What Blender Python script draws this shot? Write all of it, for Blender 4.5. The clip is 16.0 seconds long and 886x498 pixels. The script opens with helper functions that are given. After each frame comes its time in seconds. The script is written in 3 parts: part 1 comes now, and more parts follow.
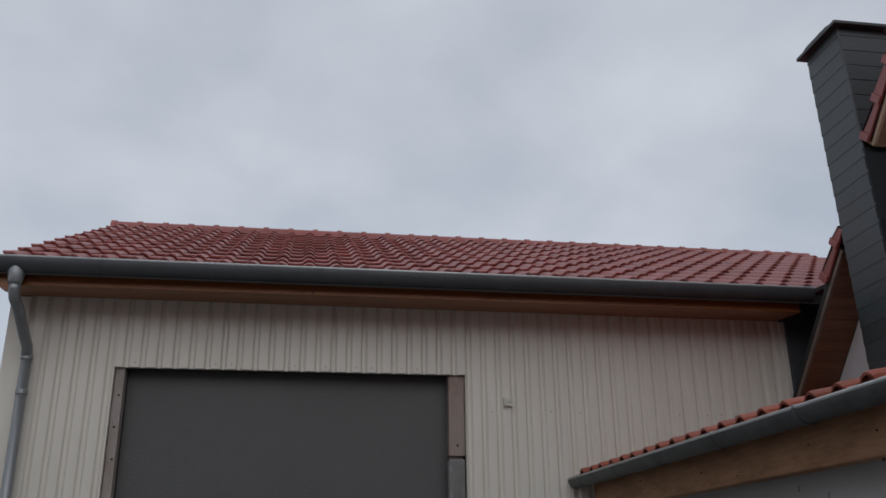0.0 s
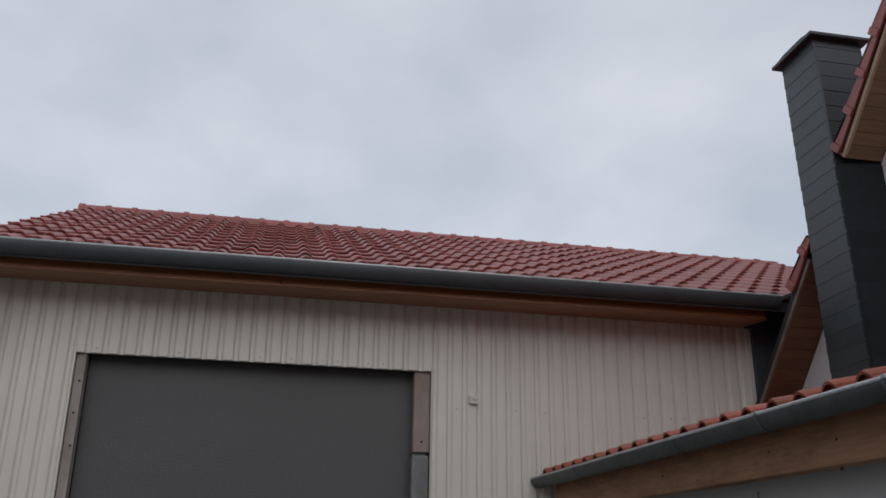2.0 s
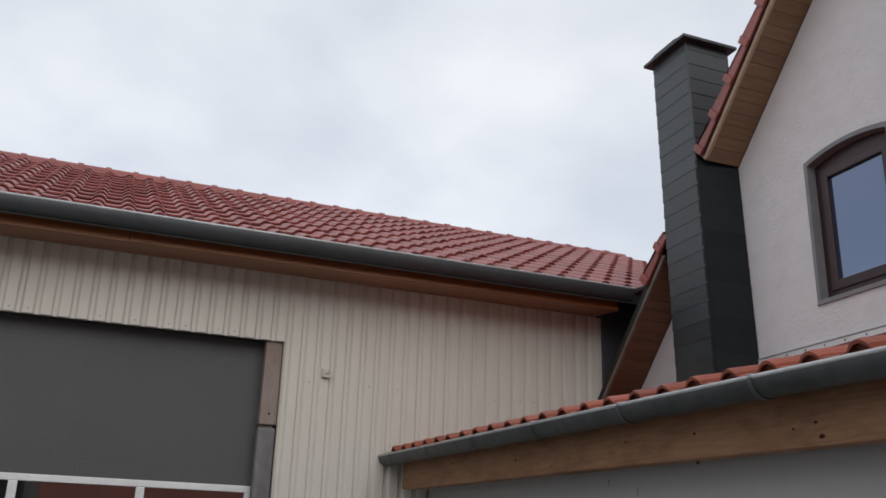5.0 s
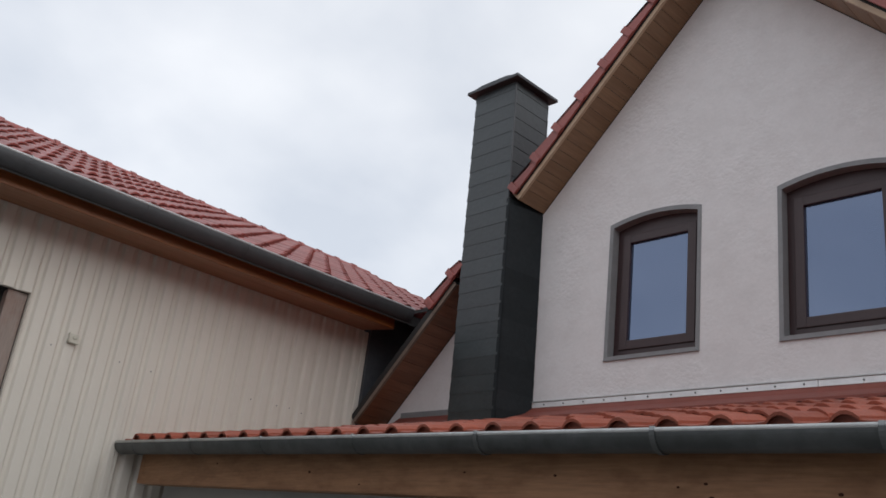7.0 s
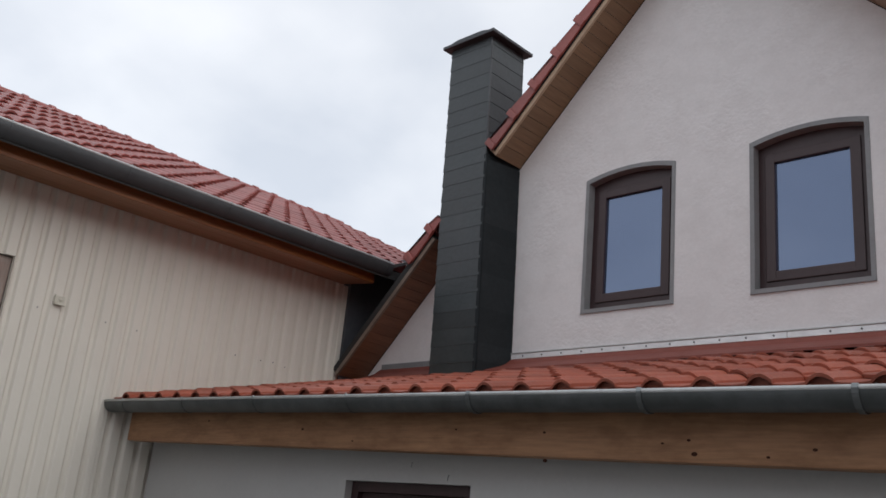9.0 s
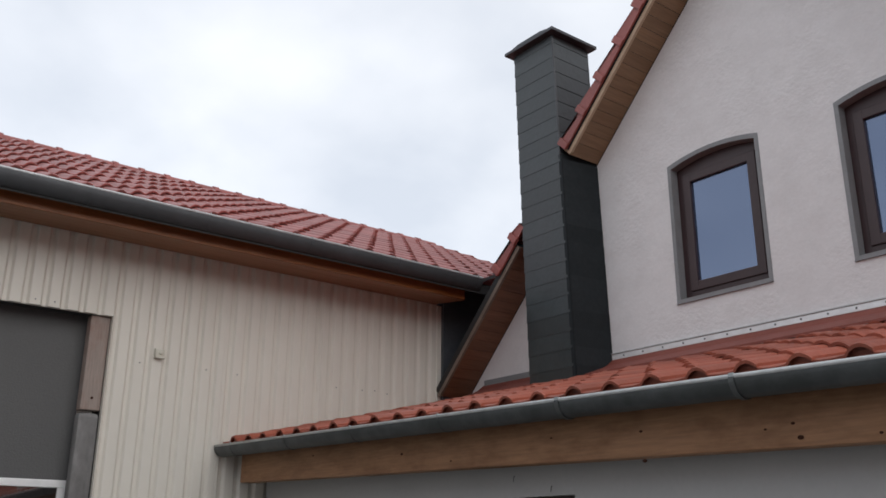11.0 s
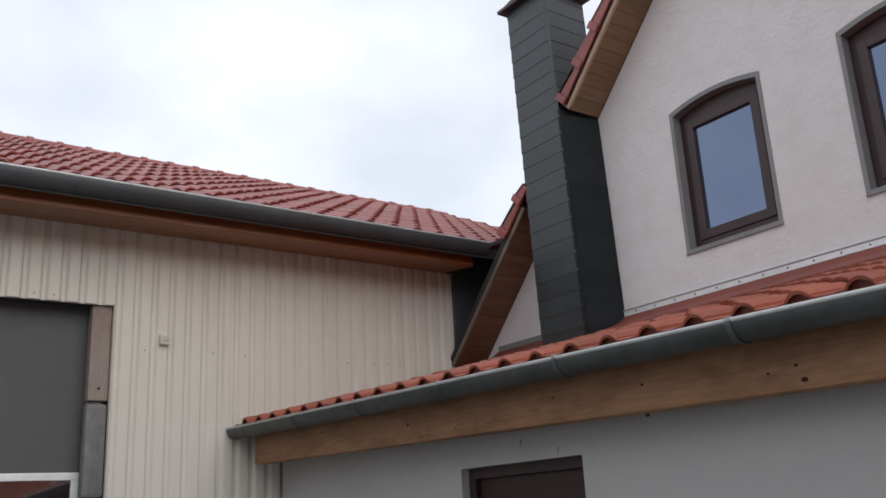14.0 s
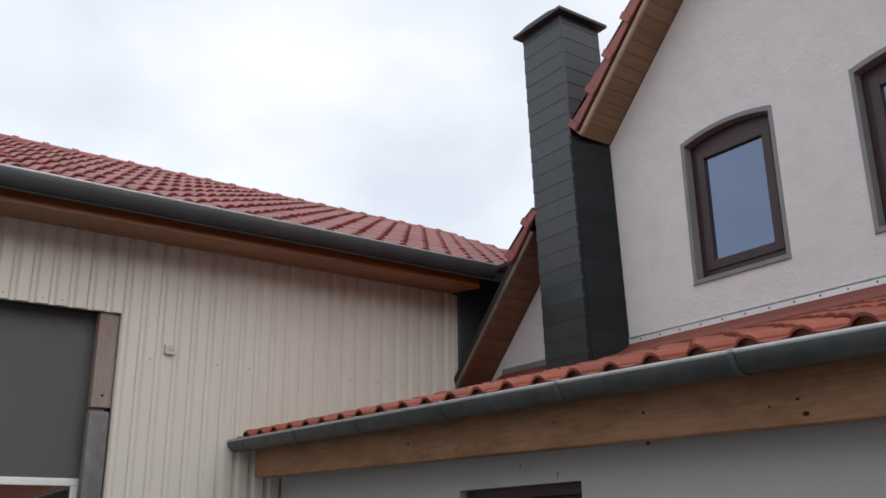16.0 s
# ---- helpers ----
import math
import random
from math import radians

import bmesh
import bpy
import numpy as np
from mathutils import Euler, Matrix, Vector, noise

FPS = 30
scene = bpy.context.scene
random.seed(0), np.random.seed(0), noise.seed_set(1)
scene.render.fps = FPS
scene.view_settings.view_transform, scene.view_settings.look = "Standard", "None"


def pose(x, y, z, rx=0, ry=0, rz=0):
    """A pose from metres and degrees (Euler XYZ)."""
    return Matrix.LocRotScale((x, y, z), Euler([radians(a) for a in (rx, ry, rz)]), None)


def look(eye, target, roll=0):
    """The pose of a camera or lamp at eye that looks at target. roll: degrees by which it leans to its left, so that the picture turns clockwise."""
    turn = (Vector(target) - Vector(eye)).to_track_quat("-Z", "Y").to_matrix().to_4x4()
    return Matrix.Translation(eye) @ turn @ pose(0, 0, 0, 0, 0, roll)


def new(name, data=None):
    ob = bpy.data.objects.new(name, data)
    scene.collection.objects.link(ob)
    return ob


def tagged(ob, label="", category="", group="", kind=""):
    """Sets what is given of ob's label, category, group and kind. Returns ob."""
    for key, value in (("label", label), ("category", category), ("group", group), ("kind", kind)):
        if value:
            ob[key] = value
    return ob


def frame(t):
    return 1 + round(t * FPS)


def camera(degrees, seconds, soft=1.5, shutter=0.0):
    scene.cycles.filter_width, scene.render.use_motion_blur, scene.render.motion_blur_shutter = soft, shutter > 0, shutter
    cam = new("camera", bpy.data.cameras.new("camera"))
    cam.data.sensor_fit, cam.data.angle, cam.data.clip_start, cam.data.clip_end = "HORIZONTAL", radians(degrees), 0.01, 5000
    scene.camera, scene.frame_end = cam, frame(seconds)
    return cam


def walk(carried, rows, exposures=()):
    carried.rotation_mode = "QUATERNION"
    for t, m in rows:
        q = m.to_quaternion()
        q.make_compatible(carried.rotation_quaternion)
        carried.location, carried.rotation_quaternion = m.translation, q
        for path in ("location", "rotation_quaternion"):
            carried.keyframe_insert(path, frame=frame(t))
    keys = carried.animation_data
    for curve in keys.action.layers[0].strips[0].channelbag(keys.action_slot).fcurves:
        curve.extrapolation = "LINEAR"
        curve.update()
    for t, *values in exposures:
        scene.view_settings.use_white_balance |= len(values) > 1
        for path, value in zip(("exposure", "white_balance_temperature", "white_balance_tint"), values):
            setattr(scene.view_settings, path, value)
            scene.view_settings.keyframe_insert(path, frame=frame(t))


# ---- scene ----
cam = camera(52.0, 16.0, soft=1.6)
ROWS = [
    (0.0, -0.629, -0.657, 1.254, 110.57, 0.61, -8.77),
    (0.5, -0.734, -0.639, 1.268, 110.92, -0.57, -8.28),
    (1.0, -0.757, -0.643, 1.271, 110.49, -1.37, -8.55),
    (1.5, -0.543, -0.629, 1.312, 110.99, -1.13, -11.02),
    (2.0, -0.600, -0.625, 1.265, 110.32, -0.71, -11.07),
    (2.5, -0.723, -0.612, 1.256, 110.14, -0.80, -8.31),
    (3.0, -0.725, -0.616, 1.241, 110.12, -0.49, -8.06),
    (3.5, -0.772, -0.566, 1.230, 109.81, -0.32, -7.54),
    (4.0, -0.662, -0.602, 1.216, 109.38, -0.29, -8.14),
    (4.5, -0.626, -0.675, 1.222, 108.28, -2.26, -12.06),
    (5.0, -0.708, -0.391, 1.334, 108.83, -1.73, -21.61),
    (5.2, -0.720, -0.361, 1.326, 109.55, -1.95, -23.08),
    (7.3, -1.584, 0.657, 1.346, 110.49, -5.88, -46.89),
    (7.5, -1.660, 0.644, 1.377, 110.07, -5.24, -47.55),
    (8.0, -1.623, 0.655, 1.373, 109.35, -5.96, -47.68),
    (8.2, -1.669, 0.627, 1.406, 108.66, -5.65, -47.79),
    (10.3, -1.631, 0.540, 1.422, 106.68, -2.62, -42.34),
    (10.5, -1.573, 0.524, 1.447, 107.61, -2.05, -40.67),
    (11.0, -1.423, 0.527, 1.426, 108.16, -0.34, -37.91),
    (11.5, -1.204, 0.512, 1.403, 108.41, 0.05, -34.92),
    (12.0, -1.196, 0.519, 1.391, 108.11, -0.70, -33.81),
    (12.5, -1.148, 0.546, 1.392, 106.78, -0.34, -34.18),
    (13.0, -1.160, 0.551, 1.383, 106.79, 0.18, -34.44),
    (13.5, -1.132, 0.545, 1.390, 107.31, 1.29, -34.01),
    (14.0, -1.128, 0.543, 1.411, 106.56, 2.90, -35.10),
    (14.5, -1.107, 0.538, 1.402, 107.61, 1.97, -34.79),
    (15.0, -1.118, 0.533, 1.409, 107.29, 1.32, -35.56),
    (15.5, -1.134, 0.524, 1.399, 108.01, 1.01, -35.40),
    (16.0, -1.141, 0.517, 1.401, 107.86, 0.64, -35.25),
]
EXPOSURES = [
    (0.0, -0.46, 6250, 10), (1.5, -0.33, 6270, 10), (3.5, -0.22, 6300, 10), (4.0, -0.15, 6360, 10), (5.0, 0.10, 6500, 10), (8.0, 0.17, 6500, 10),
    (11.0, 0.28, 6500, 10), (12.0, 0.24, 6500, 10), (13.0, 0.31, 6500, 10), (14.5, 0.37, 6500, 10), (16.0, 0.33, 6500, 10),
]
walk(cam, [(t, pose(x, y, z, rx, ry, rz)) for t, x, y, z, rx, ry, rz in ROWS], EXPOSURES)

# ---- sky and sun: a closed cloud deck, soft light from the south ----
SKY_STRENGTH = 1.0
SUN_POWER = 0.76
world = bpy.data.worlds.new("overcast_sky")
scene.world = world
world.use_nodes = True
wn, wl = world.node_tree.nodes, world.node_tree.links
wn.clear()
w_out, w_bg = wn.new("ShaderNodeOutputWorld"), wn.new("ShaderNodeBackground")
w_tc, w_sep = wn.new("ShaderNodeTexCoord"), wn.new("ShaderNodeSeparateXYZ")
wl.new(w_tc.outputs["Generated"], w_sep.inputs[0])


def wmath(op, a, b):
    n = wn.new("ShaderNodeMath")
    n.operation = op
    for i, v in enumerate((a, b)):
        if isinstance(v, (int, float)):
            n.inputs[i].default_value = v
        else:
            wl.new(v, n.inputs[i])
    return n.outputs[0]


# clouds lie on a flat deck overhead
up = wmath("ADD", wmath("MAXIMUM", w_sep.outputs[2], 0.0), 0.42)
w_comb = wn.new("ShaderNodeCombineXYZ")
wl.new(wmath("DIVIDE", w_sep.outputs[0], up), w_comb.inputs[0])
wl.new(wmath("DIVIDE", w_sep.outputs[1], up), w_comb.inputs[1])
w_noise = wn.new("ShaderNodeTexNoise")
w_noise.inputs["Scale"].default_value = 3.6
w_noise.inputs["Detail"].default_value = 6.0
w_noise.inputs["Roughness"].default_value = 0.46
w_noise.inputs["Distortion"].default_value = 0.1
wl.new(w_comb.outputs[0], w_noise.inputs["Vector"])
w_ramp = wn.new("ShaderNodeValToRGB")
w_ramp.color_ramp.elements[0].position, w_ramp.color_ramp.elements[0].color = 0.30, (0.565, 0.597, 0.65, 1)
w_ramp.color_ramp.elements[1].position, w_ramp.color_ramp.elements[1].color = 0.69, (0.785, 0.80, 0.826, 1)
wl.new(w_noise.outputs["Fac"], w_ramp.inputs[0])
w_sky = wn.new("ShaderNodeTexSky")
w_sky.sky_type, w_sky.sun_disc = "NISHITA", False
w_sky.sun_elevation, w_sky.sun_rotation = radians(30), radians(180)
w_thin = wn.new("ShaderNodeMix")
w_thin.data_type, w_thin.blend_type = "RGBA", "ADD"
w_thin.inputs["Factor"].default_value = 0.02
wl.new(w_ramp.outputs[0], w_thin.inputs["A"])
wl.new(w_sky.outputs[0], w_thin.inputs["B"])
wl.new(w_thin.outputs["Result"], w_bg.inputs["Color"])
w_bg.inputs["Strength"].default_value = SKY_STRENGTH
wl.new(w_bg.outputs[0], w_out.inputs[0])

sun = new("sun", bpy.data.lights.new("sun", "SUN"))
sun.data.energy, sun.data.angle, sun.data.color = SUN_POWER, radians(60), (1.0, 0.97, 0.93)
sun.matrix_world = look((2, -9, 10), (2, 5, 2))


# ---- materials ----
def material(name, base, rough=0.6, metal=0.0, grain=40.0, vary=0.15, stain=1.2, stain_amount=0.2, stain_colour=None,
             bump=0.15, bump_scale=None, stretch=(1, 1, 1), per_piece=0.0, spec=0.5, coat=0.0, stain_stretch=None, scuff=0.0):
    """A surface with fine grain, broad stains, relief and a shade of its own for each piece."""
    m = bpy.data.materials.new(name)
    m.use_nodes = True
    n, l = m.node_tree.nodes, m.node_tree.links
    bsdf = n["Principled BSDF"]
    geo, mapping = n.new("ShaderNodeNewGeometry"), n.new("ShaderNodeMapping")
    mapping.inputs["Scale"].default_value = stretch
    l.new(geo.outputs["Position"], mapping.inputs["Vector"])
    fine, broad = n.new("ShaderNodeTexNoise"), n.new("ShaderNodeTexNoise")
    fine.inputs["Scale"].default_value, fine.inputs["Detail"].default_value = grain, 5
    broad.inputs["Scale"].default_value, broad.inputs["Detail"].default_value = stain, 6
    broad.inputs["Roughness"].default_value = 0.62
    l.new(mapping.outputs[0], fine.inputs["Vector"])
    mapping2 = n.new("ShaderNodeMapping")
    mapping2.inputs["Scale"].default_value = stain_stretch or stretch
    l.new(geo.outputs["Position"], mapping2.inputs["Vector"])
    l.new(mapping2.outputs[0], broad.inputs["Vector"])
    dark = tuple(c * (1 - vary) for c in base) + (1,)
    light = tuple(min(1, c * (1 + vary)) for c in base) + (1,)
    mix = n.new("ShaderNodeMix")
    mix.data_type = "RGBA"
    mix.inputs["A"].default_value, mix.inputs["B"].default_value = dark, light
    l.new(fine.outputs["Fac"], mix.inputs["Factor"])
    colour = mix.outputs["Result"]
    ramp = n.new("ShaderNodeMapRange")
    ramp.inputs["From Min"].default_value, ramp.inputs["From Max"].default_value = 0.42, 0.72
    ramp.inputs["To Max"].default_value = stain_amount
    l.new(broad.outputs["Fac"], ramp.inputs["Value"])
    soil = n.new("ShaderNodeMix")
    soil.data_type = "RGBA"
    soil.inputs["B"].default_value = (*(stain_colour or tuple(c * 0.45 for c in base)), 1)
    l.new(ramp.outputs[0], soil.inputs["Factor"])
    l.new(colour, soil.inputs["A"])
    colour = soil.outputs["Result"]
    if per_piece:
        info, hsv, span = n.new("ShaderNodeObjectInfo"), n.new("ShaderNodeHueSaturation"), n.new("ShaderNodeMapRange")
        span.inputs["To Min"].default_value, span.inputs["To Max"].default_value = 1 - per_piece, 1 + per_piece
        l.new(info.outputs["Random"], span.inputs["Value"])
        l.new(span.outputs[0], hsv.inputs["Value"])
        l.new(colour, hsv.inputs["Color"])
        colour = hsv.outputs[0]
    l.new(colour, bsdf.inputs["Base Color"])
    rr = n.new("ShaderNodeMapRange")
    rr.inputs["To Min"].default_value, rr.inputs["To Max"].default_value = max(0.02, rough - 0.1), min(1, rough + 0.12)
    l.new(broad.outputs["Fac"], rr.inputs["Value"])
    l.new(rr.outputs[0], bsdf.inputs["Roughness"])
    bsdf.inputs["Metallic"].default_value = metal
    bsdf.inputs["Specular IOR Level"].default_value = spec
    bsdf.inputs["Coat Weight"].default_value = coat
    if bump:
        relief, bp = n.new("ShaderNodeTexNoise"), n.new("ShaderNodeBump")
        relief.inputs["Scale"].default_value, relief.inputs["Detail"].default_value = bump_scale or grain, 6
        l.new(mapping.outputs[0], relief.inputs["Vector"])
        bp.inputs["Strength"].default_value, bp.inputs["Distance"].default_value = bump, 0.02
        height = relief.outputs["Fac"]
        if scuff:
            # worked patches: rougher relief only where a broad noise is high
            patch, gate, times = n.new("ShaderNodeTexNoise"), n.new("ShaderNodeMapRange"), n.new("ShaderNodeMath")
            patch.inputs["Scale"].default_value, patch.inputs["Detail"].default_value = 1.7, 3
            l.new(geo.outputs["Position"], patch.inputs["Vector"])
            gate.inputs["From Min"].default_value, gate.inputs["From Max"].default_value = 0.45, 0.68
            gate.inputs["To Min"].default_value, gate.inputs["To Max"].default_value = 0.25, scuff
            l.new(patch.outputs["Fac"], gate.inputs["Value"])
            times.operation = "MULTIPLY"
            l.new(relief.outputs["Fac"], times.inputs[0])
            l.new(gate.outputs[0], times.inputs[1])
            height = times.outputs[0]
        l.new(height, bp.inputs["Height"])
        l.new(bp.outputs[0], bsdf.inputs["Normal"])
    return m


M_SHEET = material("cream_painted_steel", (0.68, 0.645, 0.575), 0.45, grain=9, vary=0.05, stain=0.9, stain_amount=0.12,
                   stain_colour=(0.42, 0.38, 0.31), bump=0.03, stretch=(1, 1, 0.25))
M_TILE = material("brick_red_roof_tile", (0.29, 0.078, 0.066), 0.42, grain=30, vary=0.22, stain=2.2, stain_amount=0.35,
                  stain_colour=(0.16, 0.05, 0.045), bump=0.12, per_piece=0.13)
M_TILE2 = material("orange_red_clay_tile", (0.30, 0.075, 0.042), 0.5, grain=26, vary=0.22, stain=2.4, stain_amount=0.35,
                   stain_colour=(0.2, 0.07, 0.045), bump=0.15, per_piece=0.16)
M_APRON = material("red_flashing_sheet", (0.22, 0.055, 0.038), 0.6, grain=18, vary=0.15, stain=3, stain_amount=0.25, bump=0.1)
M_ZINC = material("weathered_zinc", (0.06, 0.066, 0.066), 0.5, metal=0.35, grain=14, vary=0.12, stain=5, stain_amount=0.75,
                  stain_colour=(0.125, 0.135, 0.14), bump=0.04)
M_PIPE = material("bright_galvanised_pipe", (0.27, 0.285, 0.295), 0.36, metal=0.5, grain=14, vary=0.15, stain=4, stain_amount=0.4, bump=0.03, stretch=(1, 1, 0.3))
M_ZINC_DARK = material("dark_grey_zinc", (0.07, 0.075, 0.08), 0.5, metal=0.4, grain=14, vary=0.12, stain=3, stain_amount=0.35, bump=0.03)
M_STRAP = material("zinc_gutter_strap", (0.115, 0.124, 0.125), 0.45, metal=0.4, grain=20, vary=0.2, stain=9, stain_amount=0.4, bump=0.04)
# Pale base paints the bright lit edge onto worn zinc.
M_BEAD = material("worn_zinc_highlight", (0.52, 0.53, 0.53), 0.4, metal=0.25, grain=25, vary=0.2, stain=6, stain_amount=0.4, bump=0.05)
M_SOLDER = material("bright_solder_seam", (0.36, 0.38, 0.39), 0.45, metal=0.6, grain=30, bump=0.05)
M_ALU = material("bare_aluminium", (0.80, 0.81, 0.81), 0.4, metal=0.25, grain=20, vary=0.08, stain=4, stain_amount=0.3, bump=0.03)
M_WOOD = material("varnished_brown_boards", (0.26, 0.088, 0.022), 0.42, grain=75, vary=0.4, stain=14, stain_amount=0.55,
                  stain_colour=(0.09, 0.03, 0.015), bump=0.12, stretch=(0.035, 1, 1))
M_SOFFIT = material("oak_stained_soffit_boards", (0.225, 0.132, 0.07), 0.5, grain=70, vary=0.35, stain=16, stain_amount=0.4,
                    stain_colour=(0.15, 0.075, 0.035), bump=0.1, stretch=(0.06, 1, 1), per_piece=0.09)
M_RED = material("red_brown_eaves_boards", (0.30, 0.135, 0.066), 0.45, grain=75, vary=0.35, stain=12, stain_amount=0.45, bump=0.1, stretch=(0.035, 1, 1))
# Redder stain than the oak boards, with shade darkened into the base as well.
M_LOW_SHADED = material("shaded_red_brown_soffit_boards", (0.20, 0.088, 0.046), 0.5, grain=70, vary=0.35, stain=16, stain_amount=0.4, bump=0.1, stretch=(0.06, 1, 1), per_piece=0.09)
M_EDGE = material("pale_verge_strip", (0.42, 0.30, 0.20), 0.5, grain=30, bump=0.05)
# Lower verge strip: darker and greyer than the upper one.
M_EDGE_LOW = material("grey_brown_verge_strip", (0.20, 0.15, 0.115), 0.6, grain=30, vary=0.25, stain=5, stain_amount=0.5, bump=0.08)
M_BEAM = material("raw_spruce_beam", (0.32, 0.165, 0.082), 0.68, grain=60, vary=0.42, stain=7, stain_amount=0.85,
                  stain_colour=(0.165, 0.076, 0.034), bump=0.16, stretch=(1, 0.07, 1), stain_stretch=(1, 0.42, 1))
M_KNOT = material("dark_knot", (0.05, 0.02, 0.012), 0.8, grain=60, spec=0.15)
M_SLATE = material("blue_black_slate", (0.018, 0.026, 0.029), 0.4, grain=24, spec=0.65, vary=0.3, stain=3, stain_amount=0.3,
                   stain_colour=(0.06, 0.068, 0.07), bump=0.12, per_piece=0.22)
M_PLASTER = material("white_rough_render", (0.73, 0.71, 0.705), 0.85, grain=45, vary=0.06, stain=5.5, stain_amount=0.34,
                     stain_colour=(0.57, 0.545, 0.535), bump=0.30, bump_scale=31, stretch=(1, 0.85, 1.05), scuff=1.9)
# White render with its base greyed to hold the shade under the lean-to eaves.
M_PLASTER2 = material("shade_greyed_white_render", (0.47, 0.465, 0.455), 0.8, grain=40, vary=0.05, stain=1.6, stain_amount=0.4,
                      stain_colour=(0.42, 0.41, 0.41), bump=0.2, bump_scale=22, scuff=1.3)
M_SURROUND = material("grey_painted_surround", (0.24, 0.245, 0.25), 0.7, grain=40, vary=0.12, stain=4, stain_amount=0.25, bump=0.15)
M_FRAME = material("dark_brown_window_frame", (0.042, 0.02, 0.021), 0.4, grain=30, vary=0.2, stain=4, stain_amount=0.2, bump=0.06)
M_DOOR = material("anthracite_door_panel", (0.085, 0.085, 0.085), 0.55, grain=60, vary=0.1, stain=0.8, stain_amount=0.15, bump=0.25, bump_scale=90)
M_JAMB = material("weathered_jamb_board", (0.29, 0.235, 0.205), 0.75, grain=70, vary=0.3, stain=6, stain_amount=0.6,
                  stain_colour=(0.22, 0.095, 0.065), bump=0.2, stretch=(1, 1, 0.09), stain_stretch=(1, 1, 0.6))
M_JAMB_GREY = material("greyed_jamb_board", (0.34, 0.305, 0.28), 0.8, grain=70, vary=0.3, stain=6, stain_amount=0.5,
                       stain_colour=(0.2, 0.13, 0.105), bump=0.2, stretch=(1, 1, 0.09), stain_stretch=(1, 1, 0.6))
M_CONC = material("grey_worn_post_sleeve", (0.21, 0.205, 0.20), 0.75, grain=24, vary=0.25, stain=5, stain_amount=0.75, stain_colour=(0.075, 0.07, 0.068), bump=0.2,
                  stretch=(1, 1, 0.5), stain_stretch=(1, 1, 0.45))
# Duller, blacker slate copy: the verge's shade on the flank is in its colour.
M_FLANK_SHADED = material("shaded_flank_slate", (0.02, 0.0245, 0.027), 0.6, grain=24, vary=0.3, stain=3, stain_amount=0.3, bump=0.12, per_piece=0.2, spec=0.15)
# Lighter slate copy: its base makes up for light missing on the cheek.
M_CHEEK_LIFTED = material("lightened_cheek_slates", (0.075, 0.083, 0.094), 0.5, grain=24, vary=0.3, stain=3, stain_amount=0.35, bump=0.15)
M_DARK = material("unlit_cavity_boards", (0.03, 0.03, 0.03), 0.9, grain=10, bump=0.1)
M_PALE = material("pale_plastic_housing", (0.58, 0.56, 0.48), 0.5, grain=20, vary=0.05, bump=0.02)
M_GROUND = material("concrete_paving", (0.24, 0.232, 0.22), 0.85, grain=9, vary=0.2, stain=0.5, stain_amount=0.35, bump=0.3)
M_NEIGH = material("grey_fibre_cement", (0.50, 0.50, 0.50), 0.8, grain=5, vary=0.2, stain=1.6, stain_amount=0.6, bump=0.15)


def glass_material(name, tint, gloss, sheen=(0.58, 0.72, 1.0)):
    m = bpy.data.materials.new(name)
    m.use_nodes = True
    b = m.node_tree.nodes["Principled BSDF"]
    b.inputs["Base Color"].default_value = (*tint, 1)
    b.inputs["Roughness"].default_value = 0.03
    b.inputs["IOR"].default_value = gloss
    b.inputs["Specular Tint"].default_value = (*sheen, 1)
    return m


M_GLASS = glass_material("coated_double_glazing", (0.035, 0.05, 0.09), 2.85, (0.585, 0.715, 1.0))
M_GLASS2 = glass_material("dark_door_glazing", (0.012, 0.012, 0.013), 3.3, (1, 0.96, 0.94))


# ---- builders ----
WORLD_OF = {}


def thing(name, at, label, category, group="", kind=""):
    ob = new(name)
    ob.empty_display_size = 0.2
    ob.location = at
    WORLD_OF[ob.name] = Matrix.Translation(at)
    return tagged(ob, label, category, group, kind)


def hang(ob, parent):
    ob.parent = parent
    ob.matrix_parent_inverse = WORLD_OF.get(parent.name, Matrix()).inverted()
    return ob


def part(name, bm, mat, parent, label="", smooth=False):
    me = bpy.data.meshes.new(name)
    bmesh.ops.recalc_face_normals(bm, faces=bm.faces)
    bm.to_mesh(me)
    bm.free()
    me.materials.append(mat)
    if smooth:
        me.polygons.foreach_set("use_smooth", [True] * len(me.polygons))
    ob = new(name, me)
    if parent:
        hang(ob, parent)
    return tagged(ob, label)


def piece(name, me, parent, m):
    ob = new(name, me)
    hang(ob, parent)
    ob.matrix_basis = m
    return ob


def box(x0, x1, y0, y1, z0, z1, bevel=0.0, bm=None):
    own = bm is None
    bm = bmesh.new() if own else bm
    c = Matrix.Translation(((x0 + x1) / 2, (y0 + y1) / 2, (z0 + z1) / 2)) @ Matrix.Diagonal((abs(x1 - x0), abs(y1 - y0), abs(z1 - z0), 1))
    made = bmesh.ops.create_cube(bm, size=1, matrix=c)
    if bevel:
        es = list({e for v in made["verts"] for e in v.link_edges})
        bmesh.ops.bevel(bm, geom=es, offset=bevel, segments=2, affect="EDGES", profile=0.6)
    return bm


def prism(points, axis, a, b, bm=None):
    """A polygon in the two other axes, drawn out along one axis from a to b."""
    bm = bmesh.new() if bm is None else bm

    def put(p, v):
        q = list(p)
        q.insert(axis, v)
        return bm.verts.new(q)
    lo, hi = [put(p, a) for p in points], [put(p, b) for p in points]
    n = len(points)
    bm.faces.new(lo)
    bm.faces.new(hi[::-1])
    for i in range(n):
        bm.faces.new((lo[i], lo[(i + 1) % n], hi[(i + 1) % n], hi[i]))
    return bm


